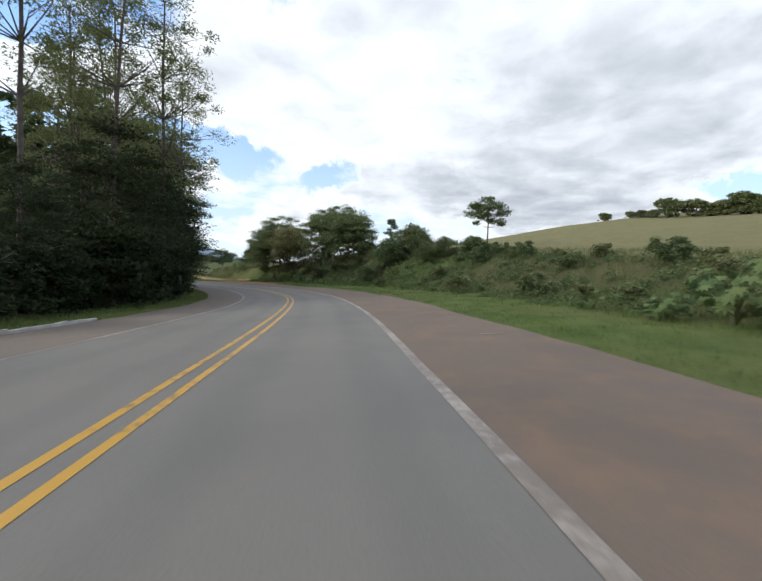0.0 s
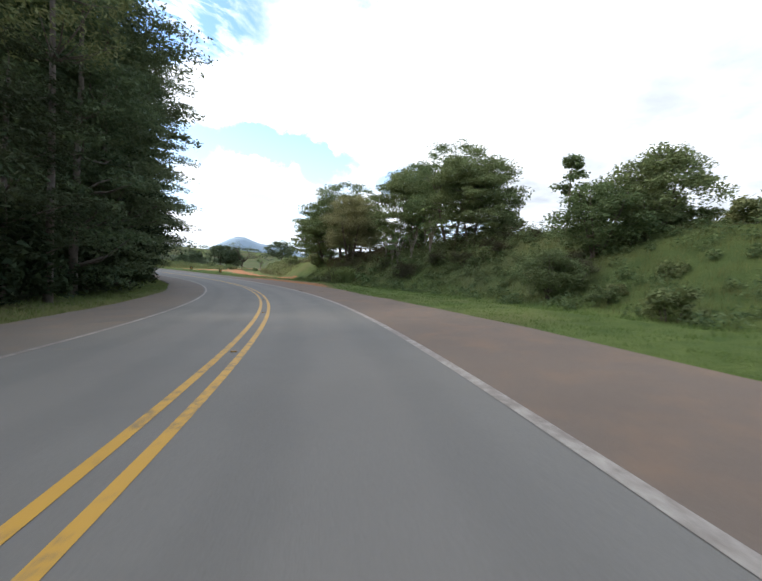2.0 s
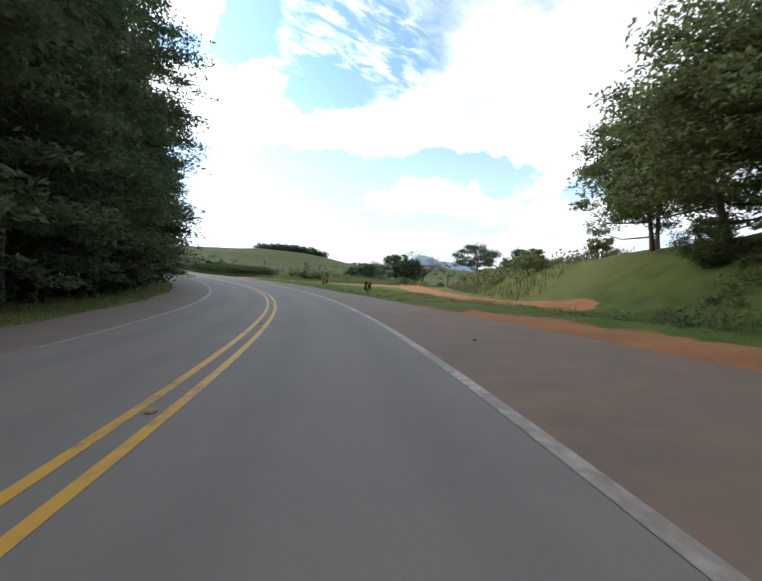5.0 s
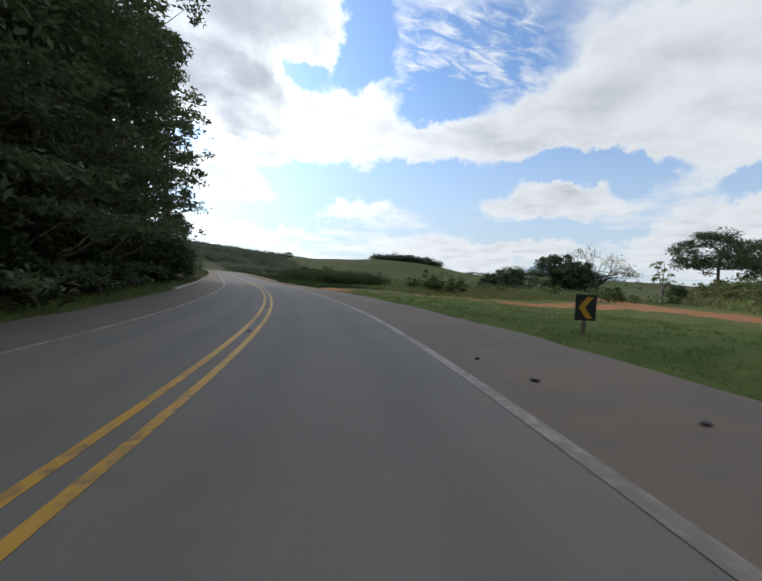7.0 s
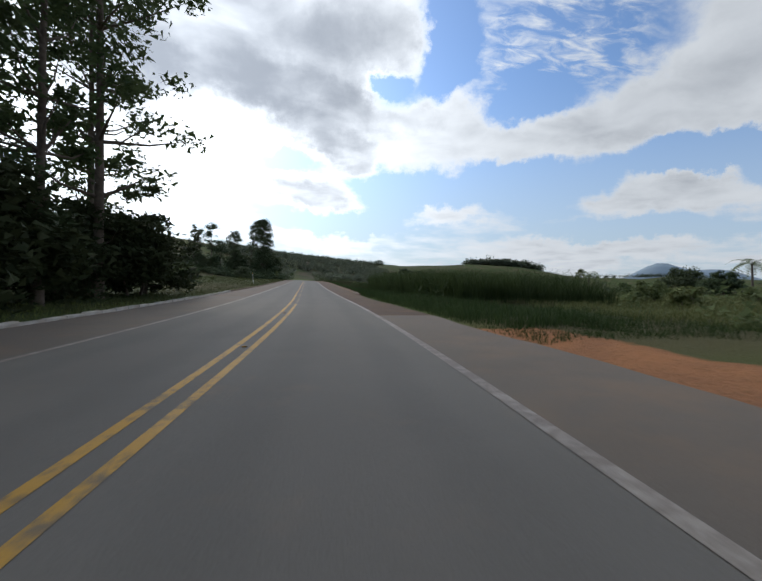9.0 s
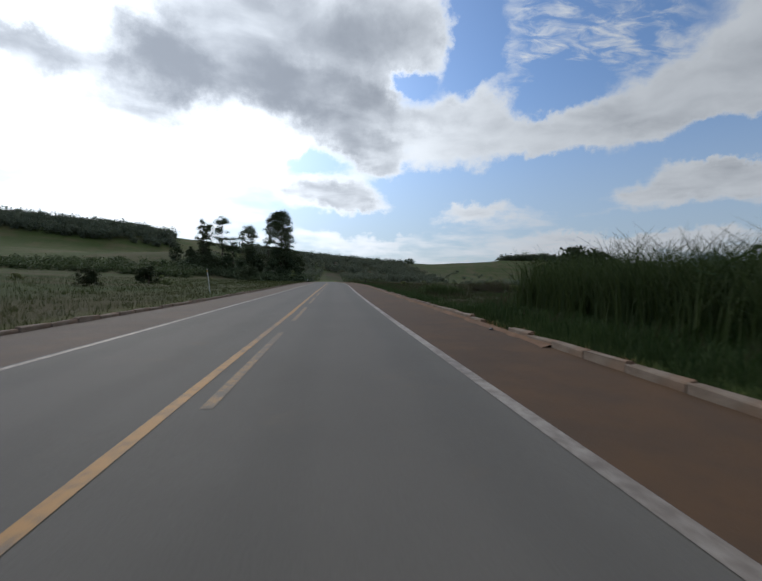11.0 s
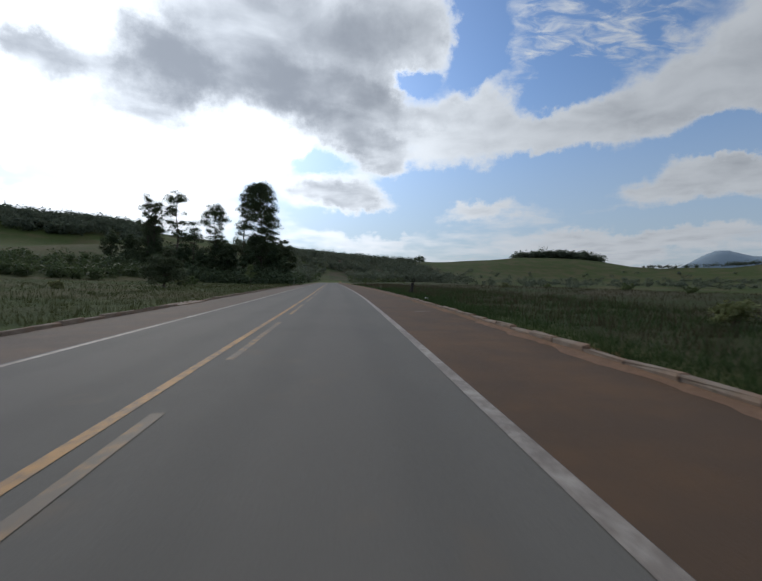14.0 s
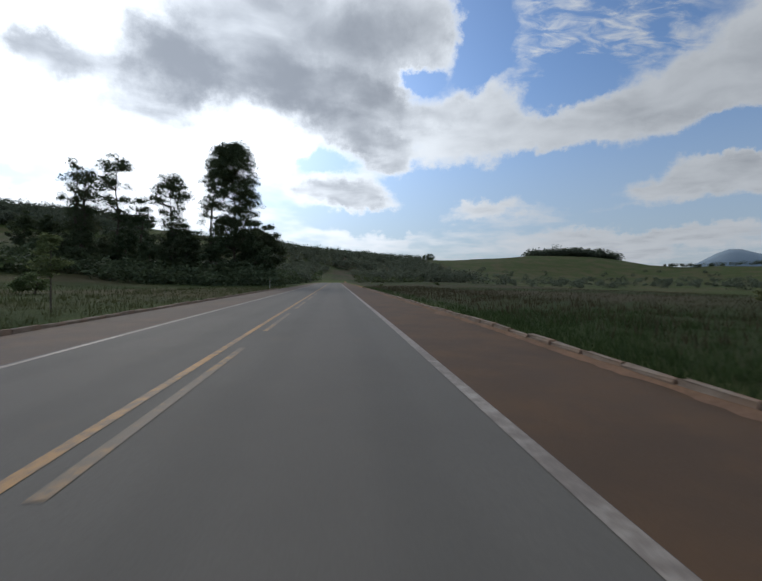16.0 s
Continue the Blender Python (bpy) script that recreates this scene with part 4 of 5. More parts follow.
YOUNG = make_tree("young_tree", "slender young tree with sparse leafy tufts", 54, 7.2, 0.09, 2.6, 1.6, 16, 130, (0.22, 0.14), M_LEAF_MID, shape="tiers", boughs=16, clump_r=0.42)
BUSH = make_tree("bush", "tall dense bush with twiggy top on the roadside bank", 56, 6.4, 0.07, 0.15, 3.7, 120, 120, (0.22, 0.12), M_LEAF_MID, shape="egg", group="trees on the bank", stems=5, boughs=40, clump_r=0.25)
LOOSE = make_tree("bush", "loose leafy bush standing above brown weeds", 58, 3.9, 0.05, 0.4, 1.9, 44, 60, (0.19, 0.10), M_LEAF_DARK, shape="egg", stems=5, boughs=30, clump_r=0.2)
FIELD_TREE = make_tree("field_tree", "small rounded green tree at the field edge", 55, 6.4, 0.10, 1.7, 2.3, 30, 190, (0.19, 0.10), M_LEAF_MID, shape="egg", boughs=24, clump_r=0.30)
for ob, x, y, sc in ((DOME[0], 74.6, 29.3, 0.9), (DOME[1], 70.8, 26.2, 0.9), (DOME[0], 90.6, 52.0, 1.08), (DOME[1], 98.6, 61.6, 1.0), (DOME[1], 92.5, 56.5, 1.2), (HIGH, 87.4, 37.8, 1.0), (DOME[1], 80.5, 36.0, 1.1), (DOME[1], 88.9, 48.6, 0.95),
                     (BROWN, 84.8, 47.2, 1.15), (YOUNG, 67.7, 18.2, 0.9), (FIELD_TREE, 55.0, 1.9, 1.15), (BUSH, 54.4, 3.8, 0.36), (BUSH, 61.6, 13.2, 0.82), (BUSH, 59.6, 16.2, 0.7), (BUSH, 52.8, 9.4, 0.42), (BUSH, 51.0, 6.8, 0.45),
                     (BUSH, 55.3, 18.2, 0.42), (BUSH, 47.5, 3.5, 0.32), (BUSH, 92.2, 57.8, 0.36)):
    put(ob, x, y, sc, R.uniform(0, 360))
for x, y, sc in ((67.6, 13.4, 1.7), (46, 2.6, 1.0), (72, 24, 1.5), (80, 36, 1.4)):
    put(SHRUB[0], x, y, sc, R.uniform(0, 360))
# weeds and shrubs on the slope of the bank
for k in range(54):
    s = R.uniform(-6, 66)
    u = R.uniform(12.5, 24)
    p = on_road(s, u)
    put(SHRUB[R.choice((0, 1, 1))], p[0], p[1], R.uniform(0.35, 0.8), R.uniform(0, 360))
s = rng.uniform(-10, 95, 900)
p = on_road(s, 11.8 + rng.uniform(0, 1, 900) * 11)
undergrowth("bank_weeds", "mixed green weeds covering a roadside bank", rng, p[:, 0], p[:, 1], 0.5, M_LEAF_MID, (0.15, 0.075), 70)
s = rng.uniform(57, 87, 290)
p = on_road(s, rng.uniform(14.5, 24, 290) + 3.0 * ease(66, 58, s) - 2.5 * ease(73, 78, s))
leafy_part = (np.arange(290) % 2 == 0) & (s < 73)
undergrowth("bank_thicket", "olive thicket under the trees on the bank", rng, p[leafy_part, 0], p[leafy_part, 1], 1.15, M_LEAF_MID, (0.20, 0.10), 120)
undergrowth("bank_scrub", "brownish dry scrub under the trees on the bank", rng, p[1::2, 0], p[1::2, 1], 1.1, M_LEAF_WEED, (0.16, 0.07), 180)


s = rng.uniform(72, 92, 190)
p = on_road(s, rng.uniform(16.5, 25, 190))
undergrowth("bank_scrub", "dry red-brown scrub at the top of the bank", rng, p[:, 0], p[:, 1], 0.9, M_LEAF_RUSTY, (0.17, 0.07), 120)
for k in range(26):
    p = on_road(R.uniform(42, 90), R.uniform(13.5, 22))
    put(WEED[0], p[0], p[1], R.uniform(0.45, 0.85), R.uniform(0, 360))
s = rng.uniform(50, 76, 120)
p = on_road(s, rng.uniform(14.5, 21.5, 120))
undergrowth("bank_tangle", "tangled green growth on the slope of the bank", rng, p[:, 0], p[:, 1], 0.6, M_LEAF_MID, (0.15, 0.08), 110)


def broad_leaf_plant(seed, height, n, size, name="castor_plant", label="leafy weed with large lobed pale-green leaves", stem=0.025, spread=0.55, bark=M_LEAF_OLIVE):
    """A weed with long stems and large lobed leaves."""
    rng = np.random.default_rng(seed)
    base = thing(name, None, label, "plant", "broad-leaved weeds")
    paths, vs, fs = [], [], []
    b = 0
    for k in range(n):
        a, h = rng.uniform(0, 2 * np.pi), height * rng.uniform(0.4, 1.0)
        tip = np.array([math.cos(a) * h * spread, math.sin(a) * h * spread, h])
        paths.append((np.stack([[0, 0, -0.1], tip * [0.3, 0.3, 0.55], tip]), np.array([stem, stem * 0.72, stem * 0.32])))
        for m0 in range(3):
            g = a + rng.uniform(-1.6, 1.6)
            r = size * rng.uniform(0.65, 1.1)
            start = tip * rng.uniform(0.62, 1.0)
            c = start + np.array([math.cos(g), math.sin(g), 0.35]) * r * rng.uniform(0.7, 1.2)
            paths.append((np.stack([start, (start + c) / 2 + [0, 0, 0.06], c]), np.array([stem, stem, stem]) * 0.3))
            out, dip = np.array([math.cos(g), math.sin(g), 0]), rng.uniform(0.25, 0.8)
            side = np.array([-math.sin(g), math.cos(g), 0])
            out = out * math.cos(dip) + np.array([0, 0, -math.sin(dip)])
            ring = [c]
            for m in range(17):      # nine pointed lobes round the stalk
                th = (m - 8) * 0.345
                w = r * (1.0 - 0.16 * abs(th)) * (1.0 if m % 2 == 0 else 0.5)
                ring.append(c + out * math.cos(th) * w + side * math.sin(th) * w - np.array([0, 0, 0.18 * w * w / r]))
            vs += ring
            for m in range(16):
                fs.append((b, b + 1 + m, b + 2 + m))
            b += 18
    v, f = tubes(paths, 5)
    tagged(part("stalkwork", mesh_of("stalkwork", v, f, bark, True), base), kind="stuff")
    part("foliage", mesh_of("foliage", np.array(vs), np.array(fs), M_LEAF_BIG), base)
    return base


CASTOR = [broad_leaf_plant(61, 1.7, 16, 0.36), broad_leaf_plant(62, 1.4, 12, 0.33)]
PAPAYA = broad_leaf_plant(63, 4.6, 8, 0.62, "broad_leaf_tree", "slender pale-stemmed young tree with large lobed leaves", 0.06, 0.2, M_BARK_PALE)
for x, y, sc in ((76.8, 32.9, 1.0), (75.8, 36.4, 0.75), (77.8, 34.6, 0.85), (73.6, 33.2, 0.7), (79.5, 39.0, 0.8), (75.0, 31.6, 0.9), (74.2, 35.0, 0.8), (72.5, 30.8, 0.75), (78.4, 37.6, 0.8), (71.5, 28.0, 0.6)):
    put(PAPAYA, x, y, sc, R.uniform(0, 360), sink=0.0)
for x, y, sc in ((11.2, -6.4, 0.9), (12.6, -5.8, 0.9), (13.4, -7.6, 1.05), (10.4, -8.3, 1.0), (15.2, -6.6, 0.85), (17.0, -7.6, 0.8), (14.4, -5.0, 0.6)):
    put(CASTOR[0], x, y, sc, R.uniform(0, 360), sink=0.0)
for k in range(19):
    s, u = (R.uniform(3, 9.5), R.uniform(10.8, 15)) if k < 8 else (R.uniform(67, 78), R.uniform(13, 16))
    p = on_road(s, u)
    put(CASTOR[k % 2], p[0], p[1], R.uniform(0.35, 0.55) if k < 8 else R.uniform(0.45, 0.8), R.uniform(0, 360), sink=0.0)

# beyond the dirt track
FAR_DOME = make_tree("umbrella_tree", "flat-topped spreading tree on the rise behind the track", 71, 11, 0.3, 3.0, 7.0, 120, 150, (0.30, 0.15), M_LEAF_GUM, shape="dome", clump_r=0.2)


def forking_tree(seed, height):
    """A spreading tree whose limbs fork again and again into fine twigs, with a few leaves left."""
    rng = np.random.default_rng(seed)
    base = thing("bare_tree", None, "nearly leafless tree with fine spreading twigs", "tree")
    limbs, twigs, tips = [], [], []

    def fork(a, way, length, radius, level):
        b = a + way * length
        mid = (a + b) / 2 + rng.normal(0, 0.06 * length, 3)
        (limbs if level < 2 else twigs).append((np.stack([a, mid, b]), np.array([radius, radius * 0.8, radius * 0.62])))
        if level == 7:
            tips.append(b)
            return
        count = 2 if level else 6
        for k in range(count):
            turn = rng.normal(0, 0.40, 3)
            if not level:
                turn = np.array([math.cos(k * 1.05), math.sin(k * 1.05), 0]) * rng.uniform(0.8, 1.5)
            out = way + turn + [0, 0, 0.02 - 0.03 * level]
            out[2] = max(out[2], -0.05)
            fork(b, out / np.linalg.norm(out), length * rng.uniform(0.66, 0.86), radius * 0.64, level + 1)

    fork(np.array([0, 0, -0.3]), np.array([0.06, 0, 1.0]), height * 0.27, 0.24, 0)
    v, f = tubes(limbs, 7)
    part("trunk", mesh_of("trunk", v, f, M_BARK, True), base)
    v, f = tubes(twigs, 4)
    tagged(part("branchwork", mesh_of("branchwork", v, f, M_BARK, True), base), kind="stuff")
    cen = np.repeat(np.array(tips), 5, 0)
    v, f = leaves(rng, cen + rng.normal(0, 0.28, cen.shape), 0.2, 0.1, 0.2, True)
    part("crown", mesh_of("crown", v, f, M_LEAF_OLIVE), base)
    return base


BARE = forking_tree(72, 9)
ROUND = make_tree("round_tree", "dense rounded dark green tree by the dirt track", 73, 7.5, 0.25, 0.6, 4.8, 80, 150, (0.30, 0.17), M_LEAF_GUM, shape="dome", clump_r=0.26, single=True)
for ob, x, y, sc in ((FAR_DOME, 160, 122, 0.92), (ROUND, 190, 126, 1.6), (BARE, 167, 149, 1.35), (ROUND, 160, 154.5, 1.3), (ROUND, 163.5, 152, 1.12), (ROUND, 146, 153, 0.75), (PAPAYA, 153, 126, 1.4), (ROUND, 192, 210, 1.4),
                     (ROUND, 150, 165, 0.6), (YOUNG, 146, 190, 0.7), (ROUND, 215, 160, 0.7)):
    put(ob, x, y, sc, R.uniform(0, 360))
FIELD_ROUND = make_tree("round_tree", "dense rounded green tree behind a dry field", 74, 7.5, 0.25, 0.5, 4.8, 70, 150, (0.40, 0.22), M_LEAF_OLIVE, shape="dome", clump_r=0.26)
for x, y, sc in ((103.7, -21.9, 0.3), (102.6, -26.7, 0.24), (102.1, -28.6, 0.26), (101.5, -30.6, 0.28), (100.6, -33.3, 0.62), (99.1, -37.7, 0.55), (98.2, -39.9, 0.42), (97.3, -42.0, 0.48), (96.2, -44.5, 0.68), (95.3, -46.5, 0.5), (94.1, -48.7, 0.55)):
    put(FIELD_ROUND, x, y, sc, R.uniform(0, 360))
put(FAR_DOME, 239, 893, 1.5, 40)
for k in range(34):
    f = R.uniform(0, 1)
    x, y = np.interp(f * 5, range(6), FOOT[-6:, 0]), np.interp(f * 5, range(6), FOOT[-6:, 1])
    put(SHRUB[R.choice((0, 1))], x + R.uniform(2, 7), y - R.uniform(1, 6), R.uniform(0.6, 1.1), R.uniform(0, 360))
f = rng.uniform(0.4, 4.2, 200)
x, y = np.interp(f, range(6), FOOT[-6:, 0]), np.interp(f, range(6), FOOT[-6:, 1])
d = rng.uniform(2.5, 12, 200)
undergrowth("track_hedge", "dark green hedge growth along the bank by the dirt track", rng, x + 0.6 * d, y - 0.8 * d, 1.3, M_LEAF_OLIVE, (0.34, 0.18), 70)
for k in range(26):
    p = on_road(R.uniform(148, 190), R.uniform(18, 62))
    put(SHRUB[k % 2], p[0], p[1], R.uniform(0.45, 0.95), R.uniform(0, 360))
s = rng.uniform(150, 186, 90)
p = on_road(s, rng.uniform(14, 60, 90))
undergrowth("meadow_scrub", "low green scrub in the meadow", rng, p[:, 0], p[:, 1], 1.1, M_LEAF_MID, (0.26, 0.14), 70)

def palm(seed, height):
    """A slim palm with arching fronds of narrow leaflets."""
    rng = np.random.default_rng(seed)
    base = thing("palm_tree", None, "small palm with arching fronds in the meadow", "tree", "palms")
    k = np.linspace(-0.3, height, 7)
    v, f = tubes([(np.stack([0.05 * k, 0.02 * np.sin(k), k], 1), 0.14 - 0.05 * k / height)], 8)
    part("trunk", mesh_of("trunk", v, f, M_BARK, True), base)
    for n in range(13):
        a = n * 2 * np.pi / 13 + rng.uniform(-0.2, 0.2)
        rise = rng.uniform(0.2, 1.1)
        q = np.linspace(0, 1, 14)
        r = 2.4 * q
        spine = np.stack([np.cos(a) * r + 0.05 * height, np.sin(a) * r, height + rise * r - 0.62 * r * r * 0.7], 1)
        side = np.array([-np.sin(a), np.cos(a), 0.0])
        vs, fs = [], []
        for j in range(13):
            w = 0.62 * math.sin(math.pi * (0.12 + 0.85 * q[j]))
            for sg in (-1, 1):
                b = len(vs)
                out = side * sg * w + np.array([0, 0, -0.25 * w]) + (spine[j + 1] - spine[j]) * 0.9
                vs += [spine[j], spine[j] + (spine[j + 1] - spine[j]) * 0.55, spine[j] + out]
                fs.append((b, b + 1, b + 2))
        part("frond", mesh_of("frond", np.array(vs), np.array(fs), M_LEAF_MID), base)
    return base


PALM = palm(91, 4.2)
put(PALM, 165.4, 212.6, 1.5, 20)
put(PALM, 166.8, 173.7, 1.5, 130)
put(SHRUB[0], 108.2, 122, 0.95, 40)

# the eucalyptus group ahead and its dark thicket
def tall_gum(seed, height, bare, radius, pads, pad_r, per, label, slim=0.5, stems=1):
    """A eucalyptus: bare stem, rising boughs, flat leaf pads with sky between them."""
    rng = np.random.default_rng(seed)
    base = thing("eucalyptus", None, label, "tree", "eucalyptus group")
    stem_paths, bough_paths, cens = [], [], []
    for st in range(stems):
        side = rng.uniform(0, 2 * np.pi) + st * 2 * np.pi / stems
        foot = np.array([math.cos(side), math.sin(side)]) * (0 if stems == 1 else radius * 0.4)
        top = height * (1.0 if st == 0 else rng.uniform(0.82, 0.95))
        z = np.linspace(-0.5, top * 0.97, 12)
        sway = np.cumsum(rng.normal(0, 0.16, (12, 2)), axis=0)
        P = np.concatenate([foot * (0.5 + 0.7 * z[:, None] / top) + sway, z[:, None]], 1)
        stem_paths.append((P, 0.30 * (1.06 - 0.9 * np.clip(z, 0, None) / top)))
        for k in range(pads // stems):
            f = rng.uniform(0, 1) ** 0.9
            h = bare + (top - bare) * f
            spread = radius * (slim + (1 - slim) * math.sin(math.pi * (0.2 + 0.62 * f))) * (1.0 - 0.5 * max(0.0, f - 0.86) / 0.14)
            a, r = rng.uniform(0, 2 * np.pi), spread * rng.uniform(0.25, 1.0) / (1 if stems == 1 else 1.5)
            m = int(np.clip(np.searchsorted(P[:, 2], h - 0.5 * r - 0.8), 1, 11))
            tip = np.array([P[m, 0] + math.cos(a) * r, P[m, 1] + math.sin(a) * r, h])
            mid = P[m] * 0.45 + tip * 0.55 + [0, 0, -0.12 * r]
            bough_paths.append((np.stack([P[m], mid, tip]), np.array([0.09, 0.055, 0.02])))
            size = pad_r * rng.uniform(0.6, 1.3)
            n = int(per * (size / pad_r) ** 2)
            d = ball(rng, n, rng.uniform(0.5, 0.95), 0.5) * size
            d[:, 2] = np.abs(d[:, 2]) * rng.choice([1, 1, -0.6], n) - 0.25 * (d[:, 0] ** 2 + d[:, 1] ** 2) / size
            cens.append(tip + d)
    v, f = tubes(stem_paths, 8)
    part("trunk", mesh_of("trunk", v, f, M_BARK, True), base)
    v, f = tubes(bough_paths, 5)
    tagged(part("branchwork", mesh_of("branchwork", v, f, M_BARK, True), base), kind="stuff")
    v, f = leaves(rng, np.concatenate(cens), 0.36, 0.15, 0.3, True)
    part("crown", mesh_of("crown", v, f, M_LEAF_GUM), base)
    return base


for seed, x, y, top, bare, radius, pads, pad_r, per, stems, label in (
        (811, 73.1, 332.3, 27.7, 7.0, 4.9, 165, 1.8, 290, 1, "tall dark eucalyptus with a dense column of layered foliage"),
        (812, 66.2, 335.6, 25.3, 5.5, 3.3, 64, 1.35, 140, 1, "slender eucalyptus with loose tufts along its stem"),
        (813, 58.4, 336.0, 21.8, 5.0, 4.0, 90, 1.45, 165, 1, "rounded eucalyptus with an open feathery top"),
        (814, 52.4, 336.5, 16.5, 6.0, 2.8, 36, 1.35, 140, 1, "low eucalyptus between taller ones"),
        (815, 47.1, 335.8, 25.2, 6.5, 3.8, 66, 1.5, 140, 1, "tall eucalyptus with a flat-topped see-through crown"),
        (816, 39.6, 336.4, 23.6, 6.0, 4.8, 108, 1.25, 125, 3, "eucalyptus of three thin stems with airy flat tufts")):
    low = float(ground_z(x, y))
    gum = tall_gum(seed, top - low, bare, radius, pads, pad_r, per, label, stems=stems)
    gum.matrix_basis = pose(x, y, low - 0.1)
THICKET = make_tree("thicket_tree", "bushy dark green tree below the eucalyptus group", 83, 15, 0.20, 0.3, 4.4, 84, 110, (0.45, 0.24), M_LEAF_GUM, group="eucalyptus group")
for k in range(14):
    put(ROUND, R.uniform(36, 80), R.uniform(318, 350), R.uniform(0.5, 0.8), R.uniform(0, 360))
undergrowth("hillside_thicket", "dark thicket below the eucalyptus group", rng, rng.uniform(31, 83, 430), rng.uniform(314, 366, 430), 3.2, M_LEAF_GUM, (0.7, 0.35), 70)
undergrowth("hillside_thicket", "dark bushes along the far verge", rng, rng.uniform(60, 85, 80), rng.uniform(350, 480, 80), 3.0, M_LEAF_DARK, (0.8, 0.45), 70)
undergrowth("hillside_thicket", "dark bushes along the far verge", rng, rng.uniform(101, 125, 60), rng.uniform(380, 500, 60), 2.0, M_LEAF_DARK, (0.7, 0.4), 60)
put(ROUND, 72.5, 262, 0.6, 40)
put(YOUNG, 84.0, 258.6, 0.42, 75)
for x, y, sc in ((77, 331, 0.8), (70, 328, 0.7), (63, 332, 0.8), (57, 329, 0.6), (50, 334, 0.65), (43, 331, 0.6), (36, 333, 0.65), (29, 336, 0.6), (74, 344, 1.1), (78, 338, 1.0), (60, 337, 0.9)):
    put(THICKET, x, y, sc * 1.02, R.uniform(0, 360))
for k in range(10):
    p = on_road(R.uniform(200, 330), R.uniform(-46, -14))
    put(SHRUB[R.choice((0, 1, 2))], p[0], p[1], R.uniform(0.4, 0.9), R.uniform(0, 360))
put(LOOSE, 118.4, 200.6, 1.0, 70)
# brown weeds and thin shrubs behind the cane
for k in range(30):
    put(WEED[0], R.uniform(104.5, 119), R.uniform(182, 193), R.uniform(0.35, 0.65), R.uniform(0, 360))
put(SHRUB[2], 105.6, 172.4, 0.9, 40)
put(SHRUB[2], 108.6, 174.6, 0.8, 140)
put(SHRUB[0], 111.0, 173.0, 1.1, 140)
for k in range(26):
    p = on_road(R.uniform(205, 420), 10 + R.uniform(0, 1) ** 1.5 * 110)
    put(SHRUB[R.choice((0, 1))], p[0], p[1], R.uniform(0.25, 0.6), R.uniform(0, 360))


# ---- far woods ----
def far_wood(name, label, rng, xs, ys, size, mat=M_LEAF_HAZED):
    """Many small tree crowns on distant hills, as uneven tufts; the default leaf colour holds haze."""
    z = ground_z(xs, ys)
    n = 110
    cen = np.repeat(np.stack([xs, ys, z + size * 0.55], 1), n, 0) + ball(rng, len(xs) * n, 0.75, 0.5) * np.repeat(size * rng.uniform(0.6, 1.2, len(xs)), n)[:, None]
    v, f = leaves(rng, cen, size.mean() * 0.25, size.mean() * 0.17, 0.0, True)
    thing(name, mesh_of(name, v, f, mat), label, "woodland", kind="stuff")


rng = np.random.default_rng(9)
t = rng.uniform(-1, 0.42, 1100)
down = rng.uniform(-25, 75, 1100)
far_wood("hill_wood", "dark wood along the crest of a distant hill", rng, -205 + t * 280 + 0.38 * down, 612 + t * 116 - 0.92 * down, rng.uniform(3.5, 9.5, 1100))
a, r = rng.uniform(0, 2 * np.pi, 190), np.sqrt(rng.uniform(0, 1, 190))
far_wood("hilltop_wood", "round dark wood on top of a green hill", rng, 601 + 105 * r * np.cos(a), 1092 + 40 * r * np.sin(a), rng.uniform(8.0, 19.0, 190))
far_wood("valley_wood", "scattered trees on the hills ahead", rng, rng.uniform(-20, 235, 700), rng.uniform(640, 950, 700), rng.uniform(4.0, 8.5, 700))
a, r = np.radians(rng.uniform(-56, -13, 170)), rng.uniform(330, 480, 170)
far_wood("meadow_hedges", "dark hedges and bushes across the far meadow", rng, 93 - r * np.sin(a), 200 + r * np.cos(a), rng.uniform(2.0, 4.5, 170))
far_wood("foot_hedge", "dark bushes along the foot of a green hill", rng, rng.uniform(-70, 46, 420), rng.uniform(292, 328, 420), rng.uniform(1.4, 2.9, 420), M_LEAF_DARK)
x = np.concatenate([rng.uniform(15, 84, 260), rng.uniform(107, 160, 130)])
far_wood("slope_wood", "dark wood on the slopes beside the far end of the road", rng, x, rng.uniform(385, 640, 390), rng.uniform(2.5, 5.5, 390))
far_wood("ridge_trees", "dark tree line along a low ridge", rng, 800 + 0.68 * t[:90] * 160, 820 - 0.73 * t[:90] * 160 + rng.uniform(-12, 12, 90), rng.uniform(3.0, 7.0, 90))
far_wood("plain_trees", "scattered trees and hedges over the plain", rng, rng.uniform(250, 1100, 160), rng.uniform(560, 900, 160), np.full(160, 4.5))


# ---- grasses ----
def grass(name, label, rng, s, u, height, width, per, mat, spread=0.12, lean=0.35):
    p = on_road(s, u)
    z = ground_z(p[:, 0], p[:, 1])
    roots = np.repeat(np.stack([p[:, 0], p[:, 1], z - 0.02], 1), per, 0)
    roots[:, :2] += rng.normal(0, spread, (len(roots), 2))
    v, f = blades(rng, roots, np.repeat(np.broadcast_to(height, len(s)), per)[:, None], width, lean, 1 if np.max(height) < 0.4 else 2)
    thing(name, mesh_of(name, v, f, mat), label, "grass", kind="stuff")


